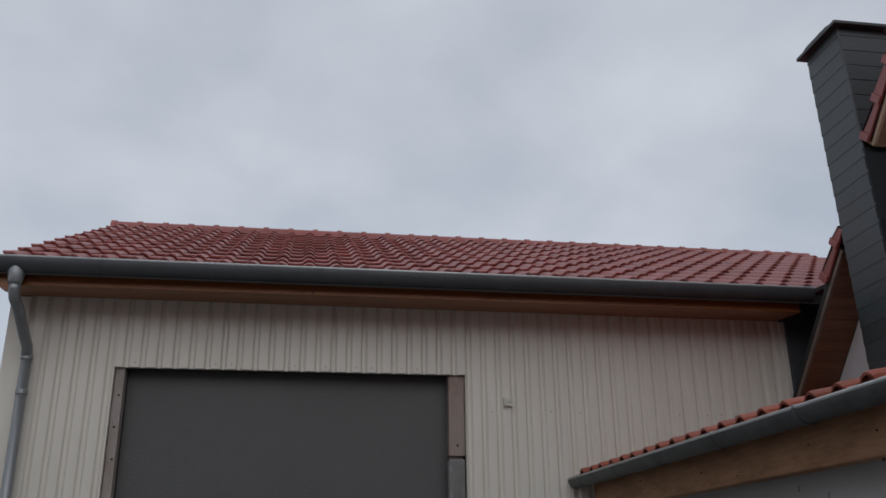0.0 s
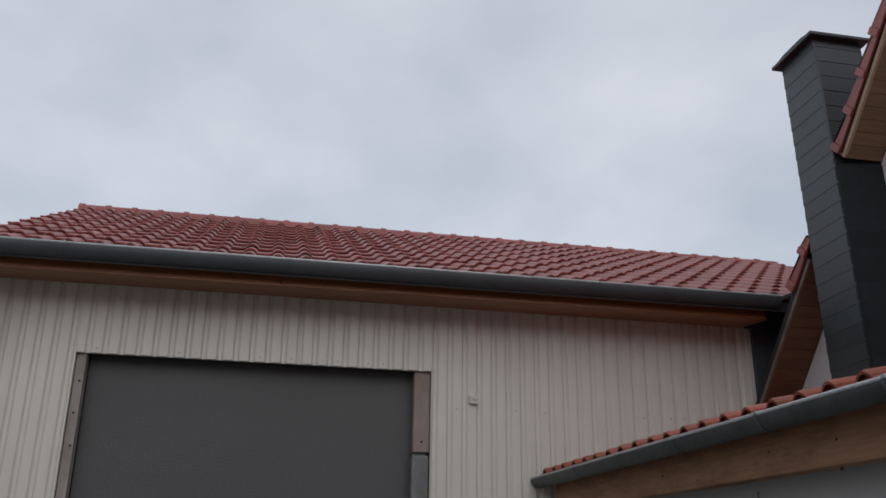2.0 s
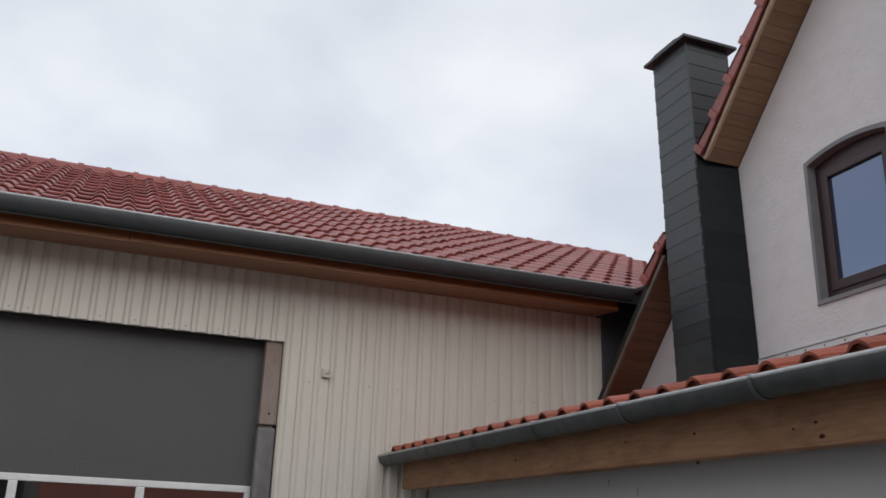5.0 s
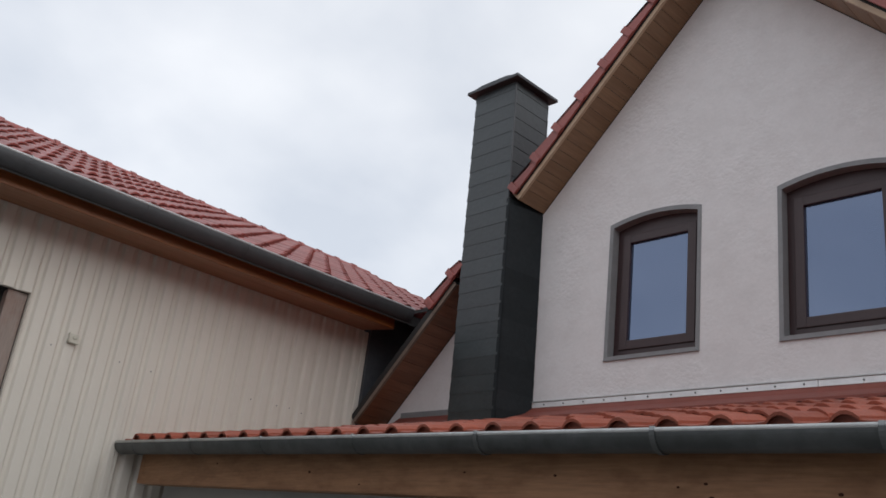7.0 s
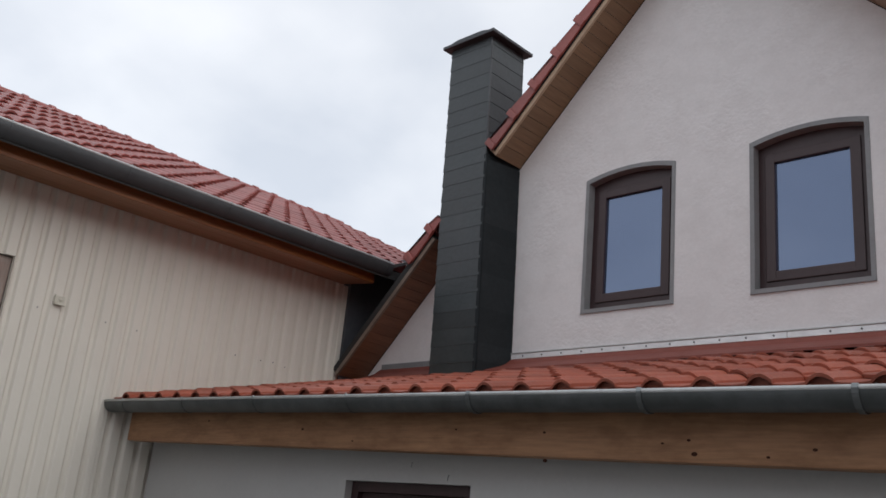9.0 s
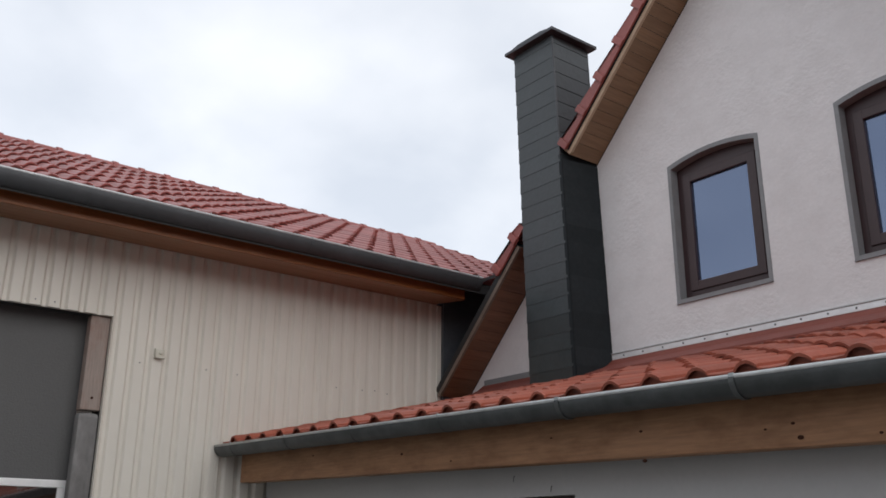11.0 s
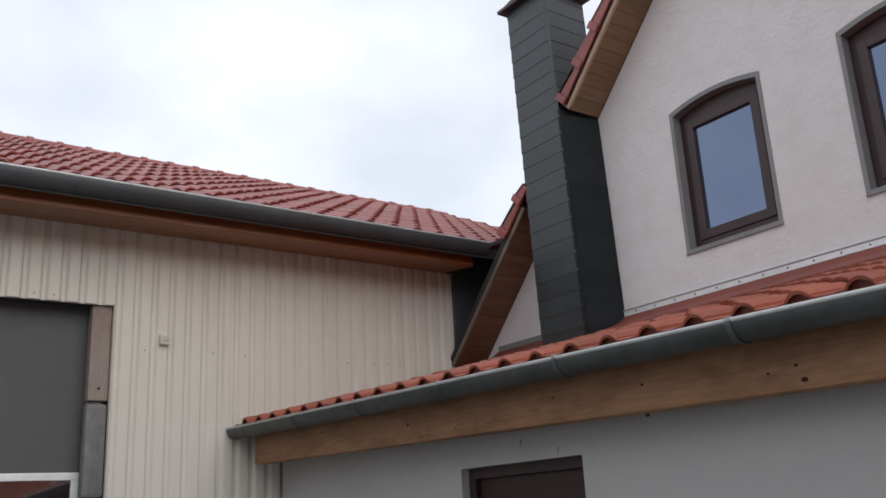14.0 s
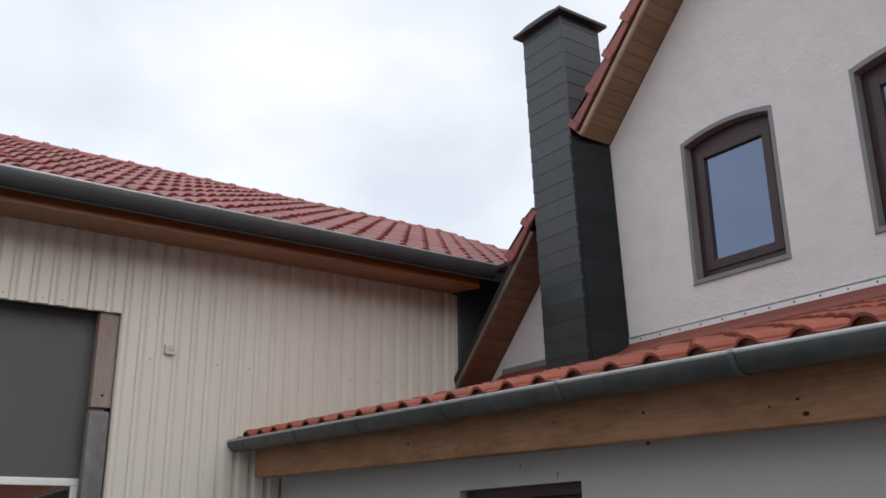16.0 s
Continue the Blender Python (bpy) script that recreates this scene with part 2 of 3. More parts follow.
def tube(path, radius, segments=14, bm=None, radii=None):
    bm = bmesh.new() if bm is None else bm
    rings = []
    pts = [Vector(p) for p in path]
    for i, p in enumerate(pts):
        d = (pts[min(i + 1, len(pts) - 1)] - pts[max(i - 1, 0)]).normalized()
        side = d.cross(Vector((0, 1, 0.001)) if abs(d.y) < 0.9 else Vector((1, 0, 0))).normalized()
        other = side.cross(d)
        r = radii[i] if radii else radius
        rings.append([bm.verts.new(p + (side * math.cos(a) + other * math.sin(a)) * r) for a in (2 * math.pi * k / segments for k in range(segments))])
    for r0, r1 in zip(rings, rings[1:]):
        for k in range(segments):
            bm.faces.new((r0[k], r0[(k + 1) % segments], r1[(k + 1) % segments], r1[k]))
    bm.faces.new(rings[0][::-1])
    bm.faces.new(rings[-1])
    return bm


def trough(radius, thick, a0=180.0, a1=360.0, steps=26, bead=0.009, deep=1.0):
    """The section of a half-round gutter with a rolled front bead; the front is at -u."""
    outer = [(math.cos(radians(a0 + (a1 - a0) * i / steps)) * radius, math.sin(radians(a0 + (a1 - a0) * i / steps)) * radius) for i in range(steps + 1)]
    inner = [(u * (radius - thick) / radius, w * (radius - thick) / radius) for u, w in outer[::-1]]
    outer, inner = [(u, w * deep) for u, w in outer], [(u, w * deep) for u, w in inner]
    curl = [(-radius + bead + math.cos(radians(a)) * bead, 0.003 + math.sin(radians(a)) * bead) for a in (20, 60, 100, 140, 180)]
    return outer + inner + curl


def tile_mesh(name, width, length, mat, roll=0.042, lift=0.03, thick=0.016, side=0):
    """An interlocking pantile: a shallow pan and one round roll. u runs across, v up the slope, w out of the roof."""
    us = [0.0, 0.03, 0.09, 0.14, 0.165, 0.19, 0.215, 0.24, 0.262]
    k = width / 0.262

    def height(u):
        u = u / k
        if u < 0.14:
            return -0.006 * math.sin(math.pi * u / 0.14)
        return roll * math.sin(math.pi * (u - 0.14) / 0.13) ** 0.8 if u < 0.27 else 0
    bm = bmesh.new()
    grid = []
    for v, w in ((0.0, lift), (0.02, lift + 0.004), (length, 0.0)):
        grid.append([bm.verts.new((u * k, v, height(u * k) + w + thick)) for u in us])
    base = [bm.verts.new((u * k, 0.0, height(u * k) + lift)) for u in us]
    for r0, r1 in zip(grid, grid[1:]):
        for i in range(len(us) - 1):
            bm.faces.new((r0[i], r0[i + 1], r1[i + 1], r1[i]))
    for i in range(len(us) - 1):
        bm.faces.new((base[i], base[i + 1], grid[0][i + 1], grid[0][i]))
    # a filler set back under the front edge closes the hollow of the roll
    foot = [bm.verts.new((u * k, 0.03, -0.012)) for u in us]
    brow = [bm.verts.new((u * k, 0.03, height(u * k) + lift)) for u in us]
    for i in range(len(us) - 1):
        bm.faces.new((base[i], base[i + 1], brow[i + 1], brow[i]))
        bm.faces.new((brow[i], brow[i + 1], foot[i + 1], foot[i]))
    # under the roll the tile is hollow: close the ends down to the batten
    for i in (0, len(us) - 1):
        top = [g[i] for g in grid]
        low = [base[i], bm.verts.new((us[i] * k, length, -0.01))]
        bm.faces.new((low[0], *top, low[1]))
    if side:
        e, x0 = (0, 0.0) if side < 0 else (len(us) - 1, us[-1] * k)
        x1 = x0 + 0.02 * (1 if side < 0 else -1)
        a = [bm.verts.new((x0, v, -0.06)) for v in (0, length)]
        b = [bm.verts.new((x1, v, -0.06)) for v in (0, length)]
        c = [bm.verts.new((x1, v, 0.0)) for v in (0, length)]
        bm.faces.new((base[e], grid[0][e], grid[1][e], grid[2][e], a[1], a[0]))
        bm.faces.new((a[0], a[1], b[1], b[0]))
        bm.faces.new((b[0], b[1], c[1], c[0]))
        bm.faces.new((base[e], a[0], b[0], c[0]))
        # thickened nose where the flange laps over the next tile
        out = -0.017 if side < 0 else 0.017
        box(min(x0, x0 + out), max(x0, x0 + out), -0.012, 0.062, -0.07, lift + thick + 0.012, 0.011, bm=bm)
    me = bpy.data.meshes.new(name)
    bmesh.ops.recalc_face_normals(bm, faces=bm.faces)
    for f in bm.faces:
        f.smooth = False
    bm.to_mesh(me)
    bm.free()
    me.materials.append(mat)
    return me


def slope_frame(origin, across, upslope):
    """Axes for tiles: u across, v up the slope, w out of the roof."""
    u, v = Vector(across).normalized(), Vector(upslope).normalized()
    w = u.cross(v)
    m = Matrix((u, v, w)).transposed().to_4x4()
    m.translation = origin
    return m


def joined(name, me, places, parent, mat, label):
    """Many far tiles as one part of kind stuff."""
    src_v = [v.co.copy() for v in me.vertices]
    src_f = [tuple(p.vertices) for p in me.polygons]
    verts, faces = [], []
    for m in places:
        o = len(verts)
        verts += [tuple(m @ c) for c in src_v]
        faces += [tuple(i + o for i in f) for f in src_f]
    out = bpy.data.meshes.new(name)
    out.from_pydata(verts, [], faces)
    out.materials.append(mat)
    ob = hang(new(name, out), parent)
    return tagged(ob, label, kind="stuff")


# ---- ground ----
GROUND = -0.34
ground = part("ground", box(-600, 600, -600, 600, GROUND - 0.3, GROUND), M_GROUND, None)
tagged(ground, "grey concrete paved yard reaching to the horizon", "ground", kind="structure")

# ---- workshop shed: cream trapezoid cladding, red tiled roof ----
WALL_Y, SHED_L, SHED_R = 8.233, -3.43, 4.53
OPEN_L, OPEN_R, OPEN_TOP = -2.408, 0.990, 3.285
EAVE_Y, EAVE_Z, RIDGE_Y, RIDGE_Z = 7.50, 4.075, 12.28, 6.30
shed = thing("workshop_shed", (0, 9.5, GROUND), "cream metal-clad workshop with a red tiled roof and grey sectional door", "building")
core = box(SHED_L + 0.05, OPEN_L, WALL_Y + 0.06, WALL_Y + 0.26, GROUND, 3.99)
box(OPEN_R, SHED_R - 0.02, WALL_Y + 0.06, WALL_Y + 0.26, GROUND, 3.98, bm=core)
box(OPEN_L, OPEN_R, WALL_Y + 0.06, WALL_Y + 0.26, OPEN_TOP + 0.01, 3.99, bm=core)
front_wall = part("wall", core, M_DARK, shed, "inner wall behind the cladding")
side_wall = part("side_wall", box(SHED_L + 0.02, SHED_L + 0.2, WALL_Y + 0.28, 16.0, GROUND, 4.2), M_SHEET, shed, "cream side wall")
part("rear_wall", box(SHED_L + 0.2, 7.5, 15.9, 16.0, GROUND, 4.2), M_SHEET, shed)
PITCH = 0.1517


def sheet_profile(x0, x1):
    """Front edge of trapezoid sheeting, crests proud by 2.4 cm."""
    pts, x = [], math.floor(x0 / PITCH) * PITCH
    knots = []
    while x < x1 + PITCH:
        for du, d in ((0.0, 0.003), (0.008, 0.0), (0.082, 0.0), (0.09, 0.003), (0.101, 0.024), (0.108, 0.0275), (0.130, 0.0275), (0.137, 0.024)):
            knots.append((x + du, WALL_Y + d))
        x += PITCH

    def at(xx):
        for (a, ya), (b, yb) in zip(knots, knots[1:]):
            if a <= xx <= b:
                return ya + (yb - ya) * (xx - a) / max(b - a, 1e-6)
        return WALL_Y
    pts = [(x0, at(x0))] + [k for k in knots if x0 + 1e-4 < k[0] < x1 - 1e-4] + [(x1, at(x1))]
    return pts


def cladding(x0, x1, z0, z1):
    pts = sheet_profile(x0, x1)
    part("cladding_panel", prism(pts + [(x1, WALL_Y + 0.052), (x0, WALL_Y + 0.052)], 2, z0, z1), M_SHEET, front_wall)


cuts = [SHED_L + 0.17, OPEN_L] + [OPEN_L + 1.035 * i for i in (1, 2, 3)] + [OPEN_R, OPEN_R + 1.035, OPEN_R + 2.07, OPEN_R + 3.105, SHED_R - 0.06]
for a, b in zip(cuts, cuts[1:]):
    over_door = a >= OPEN_L - 0.01 and b <= OPEN_R + 0.01
    cladding(a + 0.001, b - 0.001, OPEN_TOP if over_door else GROUND, 3.98)
part("corner_trim", box(SHED_L, SHED_L + 0.18, WALL_Y - 0.012, WALL_Y + 0.3, GROUND, 3.95, 0.006), M_SHEET, shed, "cream corner flashing")
part("corner_trim", box(SHED_R - 0.06, SHED_R, WALL_Y - 0.012, WALL_Y + 0.3, GROUND, 3.95, 0.006), M_SHEET, shed, "cream corner flashing")

# small fixing screws along the sheets
screw_bm = bmesh.new()
rnd = random.Random(5)
for i in range(-24, 29):
    x = i * PITCH + 0.046
    if x < SHED_L + 0.25 or x > SHED_R - 0.1:
        continue
    rowz = (3.33,) if OPEN_L < x < OPEN_R else (2.93 - 0.02 * rnd.random(),)
    for z in rowz:
        if rnd.random() < 0.24:
            bmesh.ops.create_cone(screw_bm, cap_ends=True, segments=6, radius1=0.007, radius2=0.005, depth=0.008,
                                  matrix=Matrix.Translation((x, WALL_Y - 0.003, z)) @ Matrix.Rotation(radians(90), 4, "X"))
tagged(part("screws", screw_bm, M_CONC, front_wall, "small grey sheet screws"), kind="stuff")

# door in the opening
door = part("sectional_door", box(-2.311, 0.849, 8.44, 8.48, 1.92, OPEN_TOP + 0.12, 0.004), M_DOOR, shed, "plain anthracite sectional garage door")
part("lower_panel", box(-2.311, 0.849, 8.44, 8.48, GROUND + 0.02, 1.20, 0.004), M_DOOR, door)
part("window_rail", box(-2.311, 0.849, 8.425, 8.475, 1.862, 1.922, 0.005), M_ALU, door, "bare aluminium rail")
part("window_rail", box(-2.311, 0.849, 8.425, 8.475, 1.198, 1.26, 0.005), M_ALU, door, "bare aluminium rail")
MULLIONS = (-2.311, -1.24, -0.19, 0.775)
for x in MULLIONS:
    part("mullion", box(x, x + 0.075, 8.427, 8.473, 1.261, 1.861, 0.005), M_ALU, door, "bare aluminium mullion")
for a, b in zip(MULLIONS, MULLIONS[1:]):
    part("pane", box(a + 0.076, b - 0.001, 8.447, 8.455, 1.262, 1.860), M_GLASS2, door, "dark reflecting door pane")
part("jamb_board", box(OPEN_L + 0.003, OPEN_L + 0.09, WALL_Y + 0.05, WALL_Y + 0.20, GROUND, OPEN_TOP - 0.002, 0.006), M_JAMB_GREY, shed, "greyed weathered wooden jamb board")
# Unseen black board added to stop sky leaking past the door's edge.
part("side_stop", box(OPEN_L - 0.05, OPEN_L + 0.11, WALL_Y + 0.26, WALL_Y + 0.30, GROUND, OPEN_TOP + 0.1), M_DARK, shed)
part("jamb_board", box(0.826, OPEN_R - 0.003, WALL_Y + 0.05, WALL_Y + 0.16, 2.485, OPEN_TOP - 0.004, 0.008), M_JAMB, shed, "reddish weathered jamb board")
part("post_sleeve", box(0.815, OPEN_R - 0.004, WALL_Y + 0.03, WALL_Y + 0.16, 1.71, 2.46, 0.035), M_CONC, shed, "grey worn post sleeve")
part("post_foot", box(0.845, OPEN_R - 0.004, WALL_Y + 0.05, WALL_Y + 0.16, GROUND, 1.69, 0.012), M_JAMB, shed)
# Another added black board: lintel darkness, and no sky above the door.
part("door_head", box(OPEN_L - 0.12, OPEN_R + 0.1, WALL_Y + 0.30, WALL_Y + 0.40, OPEN_TOP - 0.06, OPEN_TOP + 0.2), M_DARK, shed, "black board added behind the door against leaking sky")
for x, z in ((-2.35, 3.02), (-2.36, 2.72), (-2.345, 2.42), (0.91, 2.585)):
    part("nail", tube([(x, WALL_Y + 0.052, z), (x, WALL_Y + 0.043, z)], 0.011, 8), M_KNOT, shed)

# eaves: fascia in two lengths, soffit boards, bracket at the gable end
part("fascia_board", box(-3.31, -0.572, 7.682, 7.706, 3.895, 4.03, 0.004), M_WOOD, shed, "varnished brown fascia board")
part("fascia_board", box(-0.564, 4.42, 7.679, 7.703, 3.898, 4.03, 0.004), M_WOOD, shed, "varnished brown fascia board")
SOFFIT_RISE = (3.958 - 3.90) / (8.233 - 7.706)
for i in range(6):
    y0, y1 = 7.708 + i * 0.0875, 7.708 + i * 0.0875 + 0.0845
    z0, z1 = 3.90 + SOFFIT_RISE * (y0 - 7.706), 3.90 + SOFFIT_RISE * (y1 - 7.706)
    part("soffit_board", prism([(y0, z0), (y1, z1), (y1, z1 + 0.022), (y0, z0 + 0.022)], 0, -3.40, 4.44), M_RED, shed, "varnished brown soffit board")
bracket = [(-3.99, 4.06), (-3.99, 3.93), (-3.94, 3.92), (-3.80, 3.915), (-3.72, 3.895), (-3.66, 3.85), (-3.60, 3.83), (-3.55, 3.80), (-3.55, 4.06)]
part("gable_bracket", prism([(x + 0.32, z - 0.012) for x, z in bracket], 1, 7.64, 7.72), M_WOOD, shed, "profiled brown eaves bracket")
rise = (RIDGE_Z - EAVE_Z) / (RIDGE_Y - EAVE_Y)
part("verge_board", prism([(7.66, 3.86), (RIDGE_Y, 3.86 + rise * (RIDGE_Y - 7.66)), (RIDGE_Y, 4.03 + rise * (RIDGE_Y - 7.66)), (7.66, 4.03)], 0, -3.505, -3.48), M_WOOD, shed, "brown verge board")


def gutter(parent, axis, a, b, cu, cz, radius, mat, seams, big=(), deep=1.0):
    """A half-round gutter along an axis, open above, with end plates and seams."""
    sec = [(cu + u, cz + w) for u, w in trough(radius, 0.006, deep=deep)]
    g = part("gutter", prism(sec, axis, a, b), mat, parent, "half-round zinc gutter")
    disc = [(cu + math.cos(radians(180 + 180 * i / 14)) * (radius - 0.007), cz + math.sin(radians(180 + 180 * i / 14)) * (radius - 0.007) * deep) for i in range(15)]
    for p in (a, b - 0.004):
        part("end_plate", prism(disc, axis, p + 0.0005, p + 0.004), mat, g)
    part("bead", tube([(a, cu - radius + 0.008, cz + 0.008), (b, cu - radius + 0.008, cz + 0.008)] if axis == 0 else [(cu - radius + 0.008, a, cz + 0.008), (cu - radius + 0.008, b, cz + 0.008)], 0.0125, 10), M_BEAD, g, "worn gutter bead with a painted bright highlight", True)
    for s in seams:
        wide = 0.012 if s not in big else 0.028
        lift = 0.0035 if s not in big else 0.007
        ring = [(cu + u, cz + w) for u, w in trough(radius + lift, lift - 0.0005, steps=16, bead=0.011, deep=deep)]
        part("bracket_strap", prism(ring, axis, s, s + wide), M_STRAP if s in big else mat, g)
        part("solder_mark", box(*((s, s + wide, cu - radius - 0.006, cu - radius + 0.012) if axis == 0 else (cu - radius - 0.006, cu - radius + 0.012, s, s + wide)), cz - 0.004, cz + 0.024, 0.004), M_SOLDER, g)
    return g


gutter(shed, 0, -3.98, 4.505, 7.575, 4.095, 0.095, M_ZINC_DARK, [-2.5 + 0.99 * i for i in range(8)], deep=1.3)

# downpipe with funnel and swan neck
pipe = part("downpipe", tube([(-3.185, 8.135, 3.36), (-3.185, 8.135, GROUND + 0.02)], 0.047, 18), M_PIPE, shed, "grey zinc downpipe", True)
part("funnel", tube([(-3.22, 7.575, 4.060), (-3.22, 7.575, 3.950), (-3.22, 7.575, 3.890), (-3.22, 7.575, 3.860)], 0.06, 20, radii=[0.075, 0.072, 0.062, 0.053]), M_PIPE, pipe, "", True)
part("swan_neck", tube([(-3.22, 7.575, 3.880), (-3.22, 7.585, 3.820), (-3.22, 7.63, 3.750), (-3.21, 7.77, 3.68), (-3.20, 7.97, 3.53), (-3.185, 8.10, 3.42), (-3.185, 8.135, 3.33)], 0.05, 18), M_PIPE, pipe, "", True)
for z in (3.33, 3.0, 1.4):
    part("pipe_collar", tube([(-3.185, 8.135, z - 0.02), (-3.185, 8.135, z + 0.02)], 0.054, 18), M_PIPE, pipe)

# roof
slope_v = Vector((0, RIDGE_Y - EAVE_Y, RIDGE_Z - EAVE_Z))
run = slope_v.length
RIDGE_END = 7.46
deck = bmesh.new()
corners = [(-3.47, EAVE_Y + 0.06, EAVE_Z - 0.02), (RIDGE_END, EAVE_Y + 0.06, EAVE_Z - 0.02), (RIDGE_END, RIDGE_Y, RIDGE_Z - 0.04), (-3.47, RIDGE_Y, RIDGE_Z - 0.04)]
hi = [deck.verts.new(c) for c in corners]
lo = [deck.verts.new((x, y, z - 0.1)) for x, y, z in corners]
deck.faces.new(hi)
deck.faces.new(lo[::-1])
for i in range(4):
    deck.faces.new((hi[i], lo[i], lo[(i + 1) % 4], hi[(i + 1) % 4]))
shed_roof = part("roof", deck, M_DARK, shed, "brick-red pantile roof")
part("rear_slope", prism([(RIDGE_Y + 0.002, RIDGE_Z - 0.02), (16.4, EAVE_Z), (16.4, EAVE_Z - 0.1), (RIDGE_Y + 0.002, RIDGE_Z - 0.12)], 0, -3.47, RIDGE_END), M_TILE, shed)
TW, ROWS_UP = 0.2667, 12
TL = run / ROWS_UP
shed_tile = tile_mesh("tile", TW, TL + 0.03, M_TILE)
far = []
for r in range(ROWS_UP):
    for c in range(41):
        x = -3.49 + c * TW
        y = EAVE_Y + 0.06 + (RIDGE_Y - EAVE_Y) * r / ROWS_UP
        m = slope_frame((x, y, EAVE_Z + (RIDGE_Z - EAVE_Z) * r / ROWS_UP), (1, 0, 0), slope_v)
        m = m @ pose(0, rnd.uniform(-0.004, 0.004), rnd.uniform(-0.002, 0.003), 0, rnd.uniform(-0.4, 0.4), rnd.uniform(-0.4, 0.4))
        if r < 9 and c < 33:
            piece("tile", shed_tile, shed_roof, m)
        else:
            far.append(m)
joined("upper_tiles", shed_tile, far, shed_roof, M_TILE, "brick-red pantiles near the ridge")
cap_sec = [(math.cos(radians(a)) * 0.12, math.sin(radians(a)) * 0.10) for a in range(-10, 191, 20)]
cap_sec += [(u * 0.86, w * 0.84) for u, w in cap_sec[::-1]]
cap_len = 0.365
cap_bm = prism(cap_sec, 0, 0.0, cap_len + 0.02)
prism([(u * 1.14, w * 1.16) for u, w in cap_sec], 0, 0.0, 0.07, bm=cap_bm)
cap_me = bpy.data.meshes.new("ridge_tile")
bmesh.ops.recalc_face_normals(cap_bm, faces=cap_bm.faces)
cap_bm.to_mesh(cap_me)
cap_bm.free()
cap_me.materials.append(M_TILE)
x = -3.49
while x < RIDGE_END - 0.2:
    piece("ridge_tile", cap_me, shed_roof, pose(x, RIDGE_Y + 0.02, RIDGE_Z - 0.025, 0, 0, rnd.uniform(-0.5, 0.5)))
    x += cap_len

# slate cheek and grey valley end between shed and house
cheek = [(4.533, 2.6), (5.9, 2.6), (5.9, 4.74), (5.35, 4.50), (4.98, 4.345), (4.60, 4.17), (4.533, 4.05)]
part("slate_cheek", prism(cheek, 1, 8.19, 8.7), M_CHEEK_LIFTED, shed, "dark slate-clad cheek wall")
valley = [(4.507, 4.06), (4.95, 4.27), (4.95, 4.30), (4.507, 4.10)]
part("valley_flashing", prism(valley, 1, 7.52, 8.30), M_ZINC, shed, "grey zinc valley flashing")

# ---- small pale housing on the cladding ----
sensor = thing("wall_sensor", (1.422, WALL_Y, 3.0120), "small pale plastic sensor box on the cream cladding", "sensor")
part("housing", box(1.382, 1.467, WALL_Y - 0.022, WALL_Y - 0.001, 2.9840, 3.0520, 0.008), M_PALE, sensor)
part("lens", tube([(1.430, WALL_Y - 0.0215, 3.0220), (1.430, WALL_Y - 0.03, 3.0220)], 0.02, 14, radii=[0.022, 0.014]), M_PALE, sensor, "shallow round sensor lens", True)
part("ledge", box(1.379, 1.470, WALL_Y - 0.042, WALL_Y - 0.001, 2.9700, 2.9830, 0.005), M_PALE, sensor)
part("side_rim", box(1.375, 1.381, WALL_Y - 0.04, WALL_Y - 0.001, 2.9845, 3.0540, 0.002), M_PALE, sensor)

# ---- house: white rendered gable, 46 degree roof ----
HX, APEX_Y, APEX_Z, FALL = 4.86, 4.09, 7.135, 1.03
house = thing("gabled_house", (8, 3.85, GROUND), "white rendered gable house with red tiles and wooden verge soffits", "house")
WINDOWS = ((4.365, 5.302), (2.745, 3.69))
SILL, HEAD, ARCH = 3.428, 4.72, 0.065
gable = bmesh.new()
half = (APEX_Z - 2.3) / FALL


def gable_z(y):
    return APEX_Z - FALL * abs(y - APEX_Y)


def arch_points(y0, y1, z, h, n=10):
    return [(y0 + (y1 - y0) * i / n, z + h * (1 - (2 * i / n - 1) ** 2)) for i in range(n + 1)]


# the wall in upright strips, with the arched openings left free
y_cuts = [APEX_Y - half, WINDOWS[1][0], WINDOWS[1][1], WINDOWS[0][0], WINDOWS[0][1], APEX_Y + half]
for a, b in zip(y_cuts, y_cuts[1:]):
    top = [(b, gable_z(b))] + ([(APEX_Y, APEX_Z)] if a < APEX_Y < b else []) + [(a, gable_z(a))]
    if (a, b) in WINDOWS:
        prism([(a, 2.3), (b, 2.3), (b, SILL), (a, SILL)], 0, HX, HX + 0.3, bm=gable)
        prism(arch_points(a, b, HEAD, ARCH) + top, 0, HX, HX + 0.3, bm=gable)
    else:
        prism([(a, 2.3), (b, 2.3)] + top, 0, HX, HX + 0.3, bm=gable)
bmesh.ops.remove_doubles(gable, verts=gable.verts, dist=0.0005)
gable_wall = part("gable_wall", gable, M_PLASTER, house, "rough white rendered gable wall")
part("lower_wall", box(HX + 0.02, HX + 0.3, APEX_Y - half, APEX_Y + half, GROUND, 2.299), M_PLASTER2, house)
for y in (APEX_Y - half + 0.02, APEX_Y + half - 0.28):
    part("side_wall", box(HX + 0.31, 13.0, y, y + 0.25, GROUND, 2.6), M_PLASTER2, house)
part("rear_wall", prism([(APEX_Y - half, GROUND), (APEX_Y + half, GROUND), (APEX_Y + half, 2.3), (APEX_Y, APEX_Z), (APEX_Y - half, 2.3)], 0, 12.8, 13.0), M_PLASTER2, house)
part("upper_floor", box(HX + 0.31, 12.79, APEX_Y - half + 0.28, APEX_Y + half - 0.29, 2.35, 2.55), M_DARK, house)


